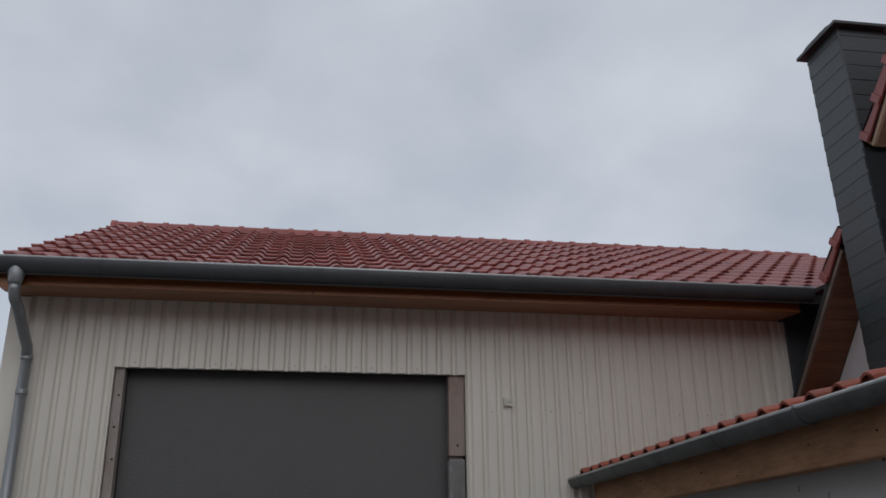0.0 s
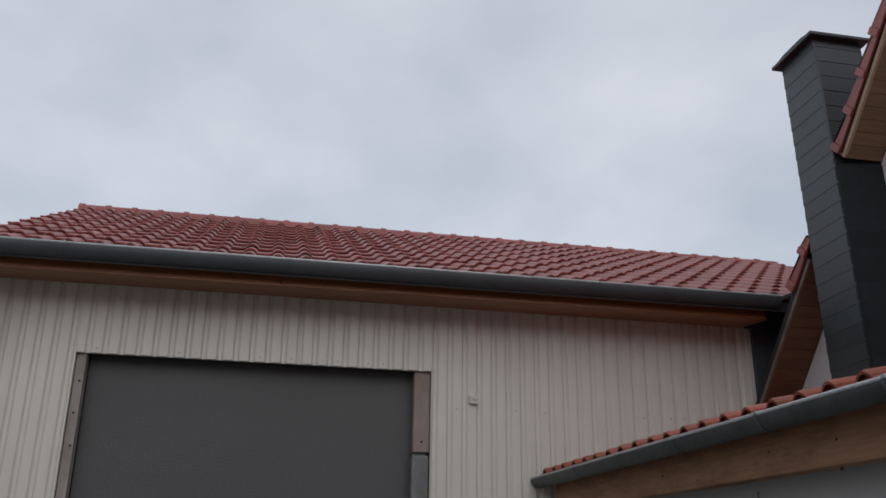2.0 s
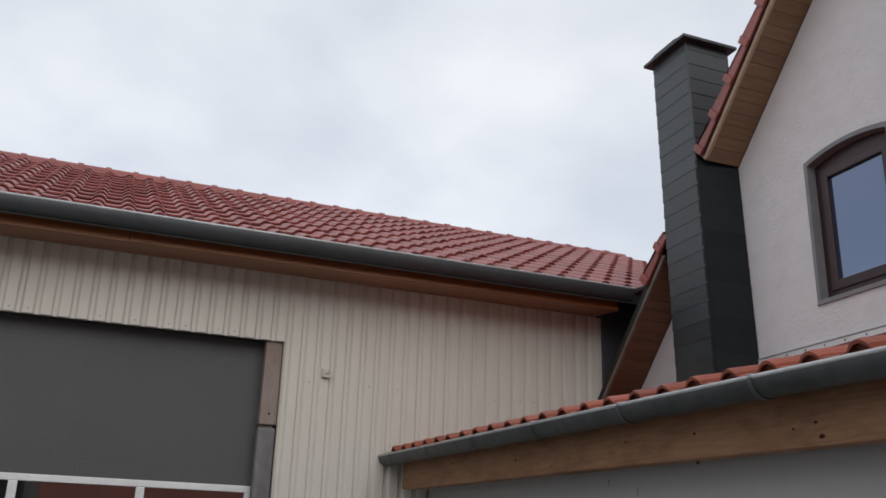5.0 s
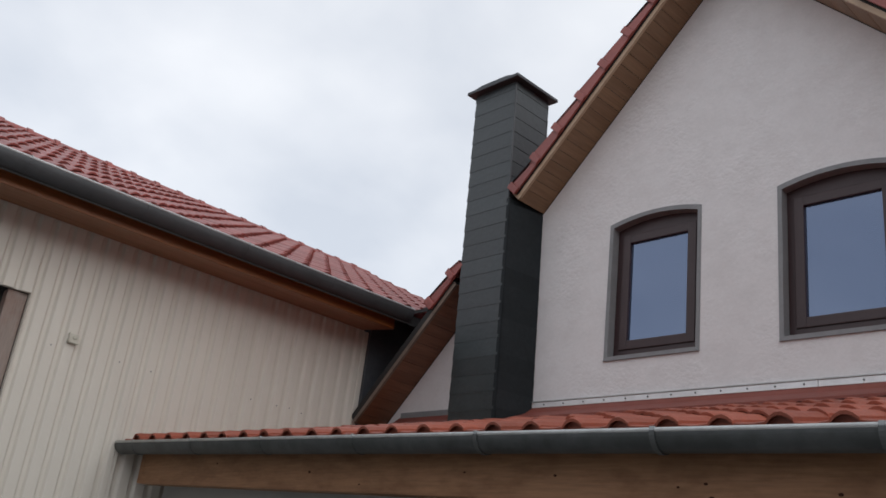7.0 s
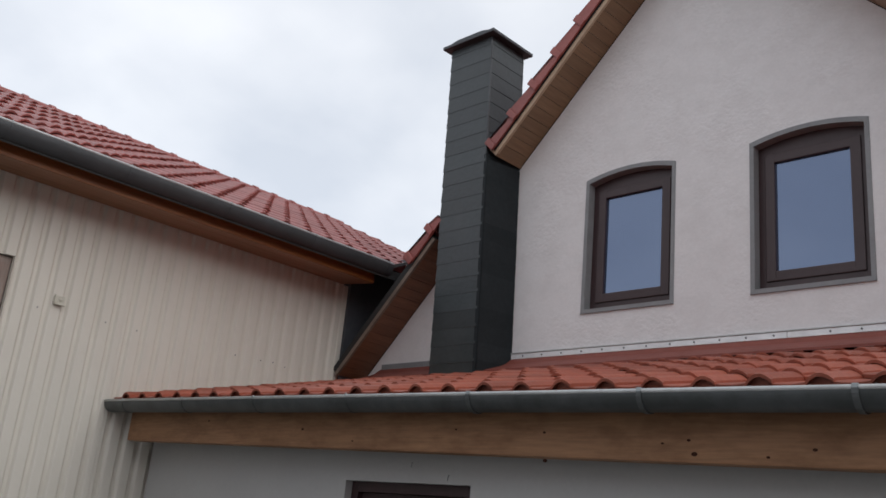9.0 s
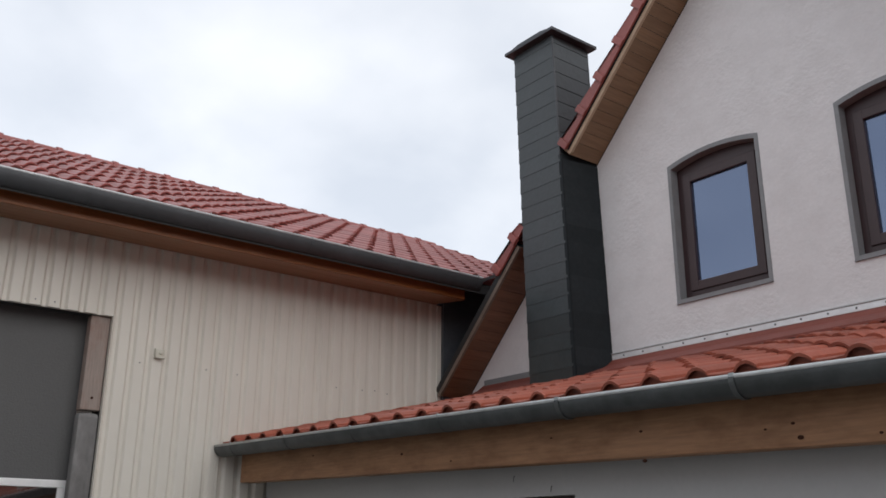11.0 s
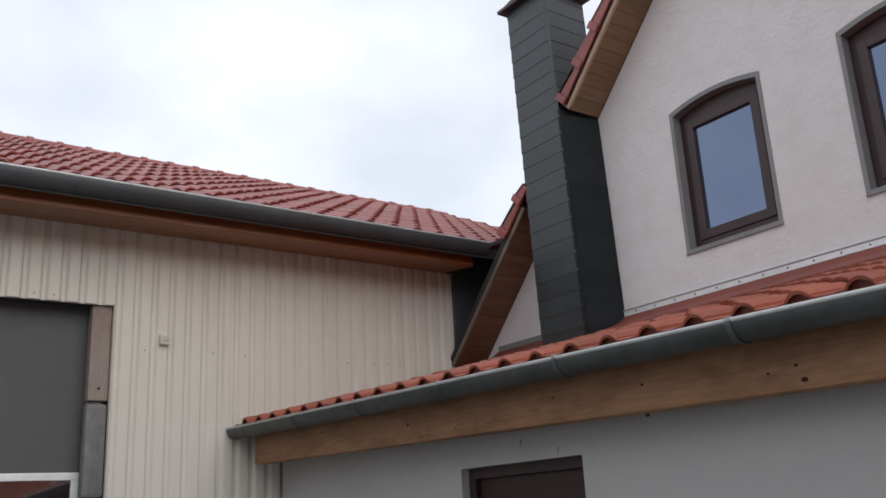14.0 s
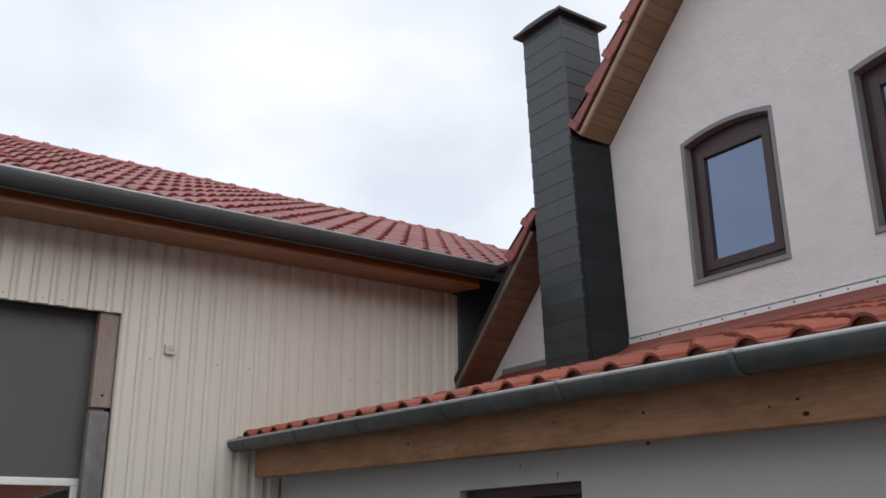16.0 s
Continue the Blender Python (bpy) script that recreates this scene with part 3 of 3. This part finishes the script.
def window(y0, y1):
    """Arched surround, deep brown frame, sash and one pane."""
    t = 0.036
    w = part("window", bmesh.new(), M_SURROUND, house, "brown-framed arched window with grey surround")
    bm = bmesh.new()
    n = 12
    outer = arch_points(y0, y1, HEAD, ARCH, n)
    inner = arch_points(y0 + t, y1 - t, HEAD - t, ARCH * 0.95, n)
    for i in range(n):
        prism([inner[i], inner[i + 1], outer[i + 1], outer[i]], 0, HX - 0.006, HX + 0.17, bm=bm)
    prism([(y0, SILL), (y0 + t, SILL + t), inner[0], outer[0]], 0, HX - 0.006, HX + 0.17, bm=bm)
    prism([(y1 - t, SILL + t), (y1, SILL), outer[-1], inner[-1]], 0, HX - 0.006, HX + 0.17, bm=bm)
    prism([(y0, SILL), (y1, SILL), (y1 - t, SILL + t), (y0 + t, SILL + t)], 0, HX - 0.018, HX + 0.17, bm=bm)
    part("surround", bm, M_SURROUND, w, "grey painted reveal")
    f0, f1, z0 = y0 + t + 0.001, y1 - t - 0.001, SILL + t + 0.001
    zt = HEAD - t
    bm = bmesh.new()
    head = arch_points(f0, f1, zt - 0.001, ARCH * 0.94, n)
    prism([(f0, zt - 0.065), (f1, zt - 0.065)] + head[::-1], 0, HX + 0.085, HX + 0.18, bm=bm)
    box(HX + 0.085, HX + 0.18, f0, f0 + 0.062, z0, zt - 0.0655, bm=bm)
    box(HX + 0.085, HX + 0.18, f1 - 0.062, f1, z0, zt - 0.0655, bm=bm)
    box(HX + 0.085, HX + 0.18, f0 + 0.0625, f1 - 0.0625, z0, z0 + 0.08, bm=bm)
    part("frame", bm, M_FRAME, w, "dark brown outer frame")
    s0, s1, sz0, sz1 = f0 + 0.055, f1 - 0.055, z0 + 0.075, zt - 0.06
    bm = bmesh.new()
    d = 0.083
    box(HX + 0.07, HX + 0.14, s0, s0 + d, sz0, sz1, 0.008, bm=bm)
    box(HX + 0.07, HX + 0.14, s1 - d, s1, sz0, sz1, 0.008, bm=bm)
    box(HX + 0.072, HX + 0.138, s0 + d - 0.006, s1 - d + 0.006, sz0, sz0 + d, 0.008, bm=bm)
    box(HX + 0.072, HX + 0.138, s0 + d - 0.006, s1 - d + 0.006, sz1 - d, sz1, 0.008, bm=bm)
    part("sash", bm, M_FRAME, w, "dark brown sash")
    part("pane", box(HX + 0.10, HX + 0.108, s0 + d - 0.004, s1 - d + 0.004, sz0 + d - 0.004, sz1 - d + 0.004), M_GLASS, w, "sky-reflecting pane")
    # Black sheet replaces the darkness of the room behind the pane.
    part("blackout", box(HX + 0.2, HX + 0.21, y0 + 0.02, y1 - 0.02, SILL + 0.02, HEAD - 0.02), M_DARK, w, "black sheet standing in for the unlit room")


for y0, y1 in WINDOWS:
    window(y0, y1)

# roof of the house: boards under the verge, pale edge strip, side tiles
VX = 4.465
CH_Y0, CH_Y1 = 6.285, 6.865
house_roof = part("roof", bmesh.new(), M_TILE, house, "steep red tiled gable roof")
E_LOW = 8.16
EDGE_CUT = 6.127


def on_slope(side, s, out=0.0):
    """A place down one slope of the gable: side +1 towards the shed; s metres of plan from the apex; out square to the roof."""
    k = 1 / math.sqrt(1 + FALL * FALL)
    return APEX_Y + side * (s + out * FALL * k), APEX_Z - FALL * s + out * k


def slab(name, side, s0, s1, o0, o1, x0, x1, mat, label=""):
    pts = [on_slope(side, s0, o0), on_slope(side, s1, o0), on_slope(side, s1, o1), on_slope(side, s0, o1)]
    return part(name, prism(pts, 0, x0, x1), mat, house_roof, label)


S_CUT, S_CUT2, S_END = EDGE_CUT - APEX_Y, CH_Y1 - APEX_Y + 0.005, E_LOW - APEX_Y
for side, spans in ((1, ((0.0, S_CUT), (S_CUT2, S_END))), (-1, ((0.0, 4.6),))):
    slab("deck", side, 0.0, spans[-1][1], 0.004, 0.12, HX - 0.002 if side > 0 else HX - 0.002, 13.2, M_DARK)
    for s0, s1 in spans:
        n = max(1, round((s1 - s0) / 0.085))
        for i in range(n):
            a, b = s0 + (s1 - s0) * i / n, s0 + (s1 - s0) * (i + 1) / n
            # Boards below the chimney take the red-brown with shade painted in.
            slab("soffit_board", side, a, b - 0.003, 0.006 + 0.0015 * (i % 2), 0.03, VX + 0.03, HX - 0.004, M_LOW_SHADED if side > 0 and s0 > 0 else M_SOFFIT)
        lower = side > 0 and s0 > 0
        slab("barge_board", side, s0, s1, 0.0, 0.042, VX, VX + 0.028, M_EDGE_LOW if lower else M_EDGE, "wooden verge strip")
        # Black strip painted in for the shaded gap under the tile flanges.
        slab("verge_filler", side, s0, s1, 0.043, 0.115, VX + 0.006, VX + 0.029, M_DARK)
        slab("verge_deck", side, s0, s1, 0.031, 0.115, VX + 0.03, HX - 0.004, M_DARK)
        if side > 0 and s0 == 0.0:
            pts = [on_slope(side, s1 - 0.012, 0.0), on_slope(side, s1 + 0.006, 0.0), on_slope(side, s1 + 0.006, 0.115), on_slope(side, s1 - 0.012, 0.115)]
            part("end_board", prism(pts, 0, VX + 0.002, HX - 0.004), M_SOFFIT, house_roof, "oak-stained end board")

HT = 0.364
verge_of = {1: tile_mesh("verge_tile", 0.26, HT + 0.05, M_TILE, side=1, lift=0.045), -1: tile_mesh("verge_tile", 0.26, HT + 0.05, M_TILE, side=-1, lift=0.045)}
plain_h = tile_mesh("tile", 0.26, HT + 0.03, M_TILE)
k46 = 1 / math.sqrt(1 + FALL * FALL)
rest = []
for side in (1, -1):
    n_rows = int((S_END if side > 0 else 4.6) / k46 / HT)
    for r in range(n_rows + 1):
        s = (r + 1) * HT * k46
        y, z = on_slope(side, s, 0.12)
        up_v = (0, -side, FALL)
        m = slope_frame((VX + (0.232 if side > 0 else -0.028), y, z), (-side, 0, 0), up_v)
        blocked = side > 0 and (EDGE_CUT + 0.12 < y < CH_Y1 + 0.2 or y > 7.25)
        if not blocked:
            piece("verge_tile", verge_of[side], house_roof, m @ pose(0, rnd.uniform(-0.006, 0.006), rnd.uniform(0, 0.004), 0, rnd.uniform(-0.6, 0.6), rnd.uniform(-0.5, 0.5)))
        for c in range(1, 33):
            if 13.2 < VX + 0.26 * (c + 1):
                continue
            if side > 0 and c < 3 and blocked:
                continue
            rest.append(m @ Matrix.Translation((-0.26 * c * side, 0, 0)))
short_verge = tile_mesh("verge_tile", 0.26, 0.19, M_TILE, side=1, lift=0.045)
for k in range(2):
    y, z = on_slope(1, 7.205 - APEX_Y - 0.2536 * k - 0.12 * FALL * k46, 0.12)
    m = slope_frame((VX + 0.232, y, z), (-1, 0, 0), (0, -1, FALL))
    piece("verge_tile", short_verge if k else verge_of[1], house_roof, m @ pose(0, 0, 0.002 * k, 0, rnd.uniform(-0.6, 0.6), rnd.uniform(-0.5, 0.5)))
    rest += [m @ Matrix.Translation((-0.26 * c, 0, 0)) for c in (1, 2)]
joined("upper_tiles", plain_h, rest, house_roof, M_TILE, "red pantiles of the steep roof")
x = VX - 0.03
while x < 13.0:
    piece("ridge_tile", cap_me, house_roof, pose(x, APEX_Y, APEX_Z + 0.2, 0, 0, rnd.uniform(-0.5, 0.5)))
    x += cap_len

# ---- slate-clad chimney against the gable ----
CX0, CX1, CZ0, CZ1 = 4.435, 4.955, 2.80, 6.40
chimney = thing("slate_chimney", (4.7, 6.55, CZ0), "tall chimney stack clad in blue-black slates with sheet-metal cap", "chimney")
LEAN = 0.036


def lean_y(z):
    """The stack stands slightly out of plumb."""
    return -LEAN * (CZ1 - z)


sb = bmesh.new()
foot = [(CX0 + 0.012, CH_Y0 + 0.012), (CX1 - 0.012, CH_Y0 + 0.012), (CX1 - 0.012, CH_Y1 - 0.012), (CX0 + 0.012, CH_Y1 - 0.012)]
lo = [sb.verts.new((x, y + lean_y(CZ0), CZ0)) for x, y in foot]
hi = [sb.verts.new((x, y, CZ1)) for x, y in foot]
sb.faces.new(lo)
sb.faces.new(hi[::-1])
for i in range(4):
    sb.faces.new((lo[i], lo[(i + 1) % 4], hi[(i + 1) % 4], hi[i]))
stack = part("stack", sb, M_DARK, chimney)
FL_TOP = 5.06
fb = bmesh.new()
rim = []
for z in (CZ0, FL_TOP):
    y0 = CH_Y0 + lean_y(z)
    rim.append([fb.verts.new(q) for q in ((CX0 + 0.001, y0 + 0.02, z), (CX0 + 0.001, y0 - 0.02, z), (HX - 0.002, y0 - 0.085, z), (HX - 0.002, y0 + 0.02, z))])
fb.faces.new(rim[0])
fb.faces.new(rim[1][::-1])
for i in range(4):
    fb.faces.new((rim[0][i], rim[0][(i + 1) % 4], rim[1][(i + 1) % 4], rim[1][i]))
# The flank below the verge takes the slate with shade painted in.
part("slate_flank", fb, M_FLANK_SHADED, chimney, "slate flank closing to the gable, darkened for verge shade")
cap = bmesh.new()
box(CX0 - 0.07, CX1 + 0.07, CH_Y0 - 0.07, CH_Y1 + 0.07, CZ1 + 0.02, CZ1 + 0.055, 0.006, bm=cap)
prism([(CH_Y0 - 0.05, CZ1 + 0.056), (CH_Y1 + 0.05, CZ1 + 0.056), (CH_Y1 - 0.12, CZ1 + 0.09), (CH_Y0 + 0.12, CZ1 + 0.09)], 0, CX0 - 0.05, CX1 + 0.05, bm=cap)
box(CX0 + 0.005, CX1 - 0.005, CH_Y0 + 0.005, CH_Y1 - 0.005, CZ1 - 0.03, CZ1 + 0.019, 0.01, bm=cap)
part("cap", cap, M_ZINC_DARK, chimney, "dark sheet-metal chimney cap")
COURSE = 0.168


def slate_mesh(width, height, mat=None):
    bm = bmesh.new()
    t, out = 0.006, 0.0055
    pts = [(0, 0, out), (width, 0, out), (width, height, 0.002), (0, height, 0.002)]
    fr = [bm.verts.new((x, y, w + t)) for x, y, w in pts]
    bk = [bm.verts.new((x, y, w)) for x, y, w in pts]
    bm.faces.new(fr)
    bm.faces.new(bk[::-1])
    for i in range(4):
        bm.faces.new((fr[i], bk[i], bk[(i + 1) % 4], fr[(i + 1) % 4]))
    me = bpy.data.meshes.new("slate")
    bmesh.ops.recalc_face_normals(bm, faces=bm.faces)
    bm.to_mesh(me)
    bm.free()
    me.materials.append(mat or M_SLATE)
    return me


FACES = [  # origin corner, direction across, outward width
    ((CX0 + 0.012, CH_Y1, 0), (0, -1, 0), CH_Y1 - CH_Y0),
    ((CX0, CH_Y0 + 0.012, 0), (1, 0, 0), CX1 - CX0),
    ((CX1 - 0.012, CH_Y0, 0), (0, 1, 0), CH_Y1 - CH_Y0),
    ((CX1, CH_Y1 - 0.012, 0), (-1, 0, 0), CX1 - CX0),
]
slate_cache = {}
n_course = int((CZ1 - CZ0) / COURSE) + 1
for fi, (o, d, wid) in enumerate(FACES):
    for c in range(n_course):
        z = CZ0 + c * COURSE
        h = min(COURSE - 0.009 if fi == 1 else COURSE + 0.02, CZ1 - z)
        split = wid * (0.14 if c % 2 else 0.2)
        for a, b in ((0, split), (split, wid)) if fi > 1 else ((0, wid),):
            key = (fi % 2, round(b - a, 3), round(h, 3))
            if key not in slate_cache:
                slate_cache[key] = slate_mesh(b - a - 0.004, h)
            if fi == 1 and z < FL_TOP - 0.1:
                continue
            m = slope_frame(Vector(o) + Vector(d) * a + Vector((0, lean_y(z), z)), d, (0, 0, 1))
            piece("slate", slate_cache[key], stack, m @ pose(0, 0, 0, 0, 0, rnd.uniform(-0.35, 0.35)))
fd = Vector((HX - 0.002 - CX0, -0.065, 0))
for c in range(int((FL_TOP - CZ0) / COURSE)):
    z = CZ0 + c * COURSE
    key = ("flank", round(COURSE, 3))
    if key not in slate_cache:
        slate_cache[key] = slate_mesh(fd.length - 0.006, COURSE + 0.015, M_FLANK_SHADED)
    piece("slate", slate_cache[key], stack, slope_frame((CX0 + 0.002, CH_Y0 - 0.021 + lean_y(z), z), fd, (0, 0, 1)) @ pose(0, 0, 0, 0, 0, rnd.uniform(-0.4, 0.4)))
part("corner_strip", tube([(CX0 + 0.002, CH_Y0 + lean_y(FL_TOP), FL_TOP), (CX0 + 0.002, CH_Y0 + 0.002, CZ1 - 0.03)], 0.011, 8), M_ZINC_DARK, chimney, "grey metal corner strip")

# ---- lean-to in front of the gable ----
# the eaves of the lean-to fall a little towards the yard and stand slightly out of square
FALL_L = Matrix(((1, -0.02, 0, 0.162), (0, 1, 0, 0), (0, 0.018, 1, -0.1458), (0, 0, 0, 1)))


def sloped(ob):
    for o in (ob, *ob.children_recursive):
        o.data.transform(FALL_L)


lean = thing("lean_to", (3.4, 3.5, GROUND), "low lean-to with orange-red tiles, timber beam and white wall", "outbuilding")
LX, LZ0, LZ1, L_Y0, L_Y1 = 2.535, 2.255, 2.90, -1.2, 8.19
D0, D1, DH = 4.365, 5.52, 1.72
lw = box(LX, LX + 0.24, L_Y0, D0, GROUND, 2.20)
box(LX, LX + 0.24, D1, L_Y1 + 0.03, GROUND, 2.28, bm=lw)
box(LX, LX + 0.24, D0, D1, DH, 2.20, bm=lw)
part("wall", lw, M_PLASTER2, lean, "smooth white rendered wall, greyed for eaves shade")
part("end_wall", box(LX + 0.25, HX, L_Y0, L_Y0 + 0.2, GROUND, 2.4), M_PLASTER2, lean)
ld = part("door", box(LX + 0.10, LX + 0.15, D0 + 0.07, D1 - 0.07, GROUND + 0.01, DH - 0.07, 0.004), M_FRAME, lean, "dark brown door in the white wall")
part("door_frame", box(LX + 0.06, LX + 0.17, D0 + 0.001, D0 + 0.069, GROUND, DH - 0.001, 0.004), M_FRAME, ld)
part("door_frame", box(LX + 0.06, LX + 0.17, D1 - 0.069, D1 - 0.001, GROUND, DH - 0.001, 0.004), M_FRAME, ld)
part("door_frame", box(LX + 0.06, LX + 0.17, D0 + 0.07, D1 - 0.07, DH - 0.069, DH - 0.001, 0.004), M_FRAME, ld)
beam = part("beam", box(2.22, 2.34, L_Y0, 8.12, 1.95, 2.255, 0.012), M_BEAM, lean, "raw spruce eaves beam with knots")
for y, z, r in ((2.77, 1.895, 0.014), (2.80, 1.96, 0.009), (3.64, 1.85, 0.013), (3.655, 2.0, 0.009), (2.94, 1.945, 0.007), (5.73, 2.03, 0.011), (2.41, 1.885, 0.008),
                (2.2, 1.92, 0.01), (4.3, 2.02, 0.007), (5.2, 1.95, 0.007), (1.8, 1.88, 0.012), (6.9, 2.1, 0.008)):
    bm = bmesh.new()
    zz = z + 0.018 * (8.1 - y)
    bmesh.ops.create_cone(bm, cap_ends=True, segments=9, radius1=r, radius2=r * 0.8, depth=0.004, matrix=Matrix.Translation((2.2185, y, zz)) @ Matrix.Rotation(radians(90), 4, "Y") @ Matrix.Diagonal((0.75, 1.2, 1, 1)))
    part("knot", bm, M_KNOT, beam)
sloped(beam)
sloped(gutter(lean, 1, L_Y0, 8.215, 2.08, 2.25, 0.082, M_ZINC, [7.9, 6.98, 6.05, 5.06, 4.02, 2.93, 1.93, 0.9], big=(4.02, 2.93, 1.93, 0.9), deep=1.02))
deckl = prism([(2.30, LZ0 - 0.12), (HX - 0.01, LZ1 - 0.03), (HX - 0.01, LZ1 - 0.09), (2.36, LZ0 - 0.16)], 1, L_Y0, L_Y1)
lean_roof = part("roof", deckl, M_DARK, lean, "orange-red pantile roof of low pitch")
LT = 0.349
lean_tile = tile_mesh("tile", 0.268, LT + 0.03, M_TILE2, roll=0.041, lift=0.02)
rows_l = 8
for r in range(rows_l):
    for c in range(34):
        y = 8.222 - c * 0.268
        if 6.25 < y < 6.8 and 2.09 + r * LT * 0.97 > 4.25:
            continue
        low = FALL_L @ Vector((2.09, y, LZ0 + 0.005))
        up_l = Vector((HX, y, LZ1)) - low
        m = slope_frame(low + up_l.normalized() * (r * LT), (0, -1, -0.018 * (1 - r / rows_l)), up_l)
        piece("tile", lean_tile, lean_roof, m @ pose(0, rnd.uniform(-0.006, 0.006), rnd.uniform(-0.002, 0.004), 0, rnd.uniform(-0.7, 0.7), rnd.uniform(-0.6, 0.6)))
part("apron", prism([(HX - 0.34, LZ1 + 0.0), (HX - 0.22, LZ1 + 0.045), (HX - 0.10, LZ1 + 0.09), (HX - 0.004, LZ1 + 0.165), (HX - 0.004, LZ1 + 0.14), (HX - 0.34, LZ1 - 0.02)], 1, L_Y0, 7.9), M_APRON, lean, "flat red flashing apron")
for a, b in ((L_Y0, 3.4), (3.404, CH_Y0 - 0.19)):
    fl = part("wall_flashing", box(HX - 0.016, HX - 0.001, a, b, 3.06, 3.11, 0.003), M_ALU, lean, "screwed aluminium wall flashing")
    part("flashing_lip", box(HX - 0.024, HX - 0.001, a, b, 3.111, 3.121, 0.002), M_BEAD, fl)
    n = int((b - a) / 0.22)
    for i in range(n):
        y = a + 0.1 + i * 0.22
        part("screw", tube([(HX - 0.0165, y, 3.085), (HX - 0.021, y, 3.085)], 0.008, 6), M_ZINC_DARK, fl)
part("wall_flashing", box(HX - 0.014, HX - 0.001, CH_Y1 - 0.14, 7.88, 3.045, 3.115, 0.004), M_SURROUND, lean, "dull grey lead flashing")

# ---- neighbouring grey building far behind the shed's free end ----
neighbour = thing("grey_barn", (-9.5, 16, GROUND), "grey fibre-cement barn gable with a dark verge", "building")
nb = [(-14.5, GROUND), (-5.0, GROUND), (-5.0, 2.76), (-5.06, 3.45), (-5.16, 3.62), (-5.3, 3.82), (-5.53, 4.27), (-5.85, 4.76), (-6.5, 5.6), (-8.4, 7.6), (-14.5, 4.5)]
part("gable_wall", prism(nb, 1, 14.0, 14.16), M_NEIGH, neighbour)
edge = nb[2:-1]
for (xa, za), (xb, zb) in zip(edge, edge[1:]):
    part("verge_trim", prism([(xa - 0.05, za - 0.03), (xa + 0.05, za + 0.03), (xb + 0.05, zb + 0.03), (xb - 0.05, zb - 0.03)], 1, 13.92, 13.999), M_ZINC_DARK, neighbour, "dark worn verge edge")
part("string_course", box(-14.5, -4.97, 13.93, 13.999, 2.70, 2.78, 0.01), M_ZINC_DARK, neighbour)
part("corner_post", box(-5.25, -5.1, 13.9, 13.999, GROUND, 2.69, 0.02), M_CONC, neighbour)

# ---- plain building closing the yard behind the viewer ----
opposite = thing("brick_outbuilding", (0, -8, GROUND), "plain red brick outbuilding across the yard", "building")
M_BRICK = material("dull_red_brickwork", (0.45, 0.165, 0.12), 0.8, grain=14, vary=0.25, stain=1.0, stain_amount=0.4, bump=0.3)
ob_wall = box(-1.5, 0.6, -8.3, -8.0, GROUND, 4.2)
box(1.3, 9, -8.3, -8.0, GROUND, 4.2, bm=ob_wall)
box(0.6, 1.3, -8.3, -8.0, 2.4, 4.2, bm=ob_wall)
part("wall", ob_wall, M_BRICK, opposite)
part("pier", box(-1.85, -1.502, -8.32, -7.98, GROUND, 4.2, 0.02), M_CONC, opposite, "grey concrete pier")
part("gate", box(-9, -1.852, -8.2, -8.1, GROUND, 4.2), M_DARK, opposite, "dark timber gate")
part("inner_wall", box(-9, 9, -8.9, -8.7, GROUND, 4.2), M_DARK, opposite)
part("roof", prism([(-7.7, 4.1), (-7.7, 4.2), (-11.0, 6.4), (-11.0, 6.3)], 0, -9.3, 9.3), M_TILE, opposite)

# ---- unseen block added on the open side to dim the lean-to ----
flank = thing("plain_neighbour_house", (-8, -2, GROUND), "unseen plain block added to cut low sky light", "building")
# Stands out of view; it only keeps low sky light off wall and beam.
part("wall", box(-11, -7.0, -7.5, 4.5, GROUND, 4.3), M_PLASTER2, flank)
part("roof", prism([(-6.7, 4.2), (-9, 5.6), (-11.3, 4.2)], 1, -7.8, 4.8), M_TILE, flank)

# ---- bent wires standing in for two faint wall marks under the lean-to beam ----
for y, z in ((4.88, 1.85), (4.55, 1.775)):
    hook = thing("wall_hook", (LX, y, z), "small grey bent wire standing in for a wall mark", "hook", group="hooks under the beam")
    # A thin made-up wire draws each short dark mark.
    part("shank", tube([(LX - 0.001, y, z), (LX - 0.008, y, z - 0.002), (LX - 0.010, y, z - 0.010), (LX - 0.010, y + 0.003, z - 0.034)], 0.0028, 8), M_SURROUND, hook)
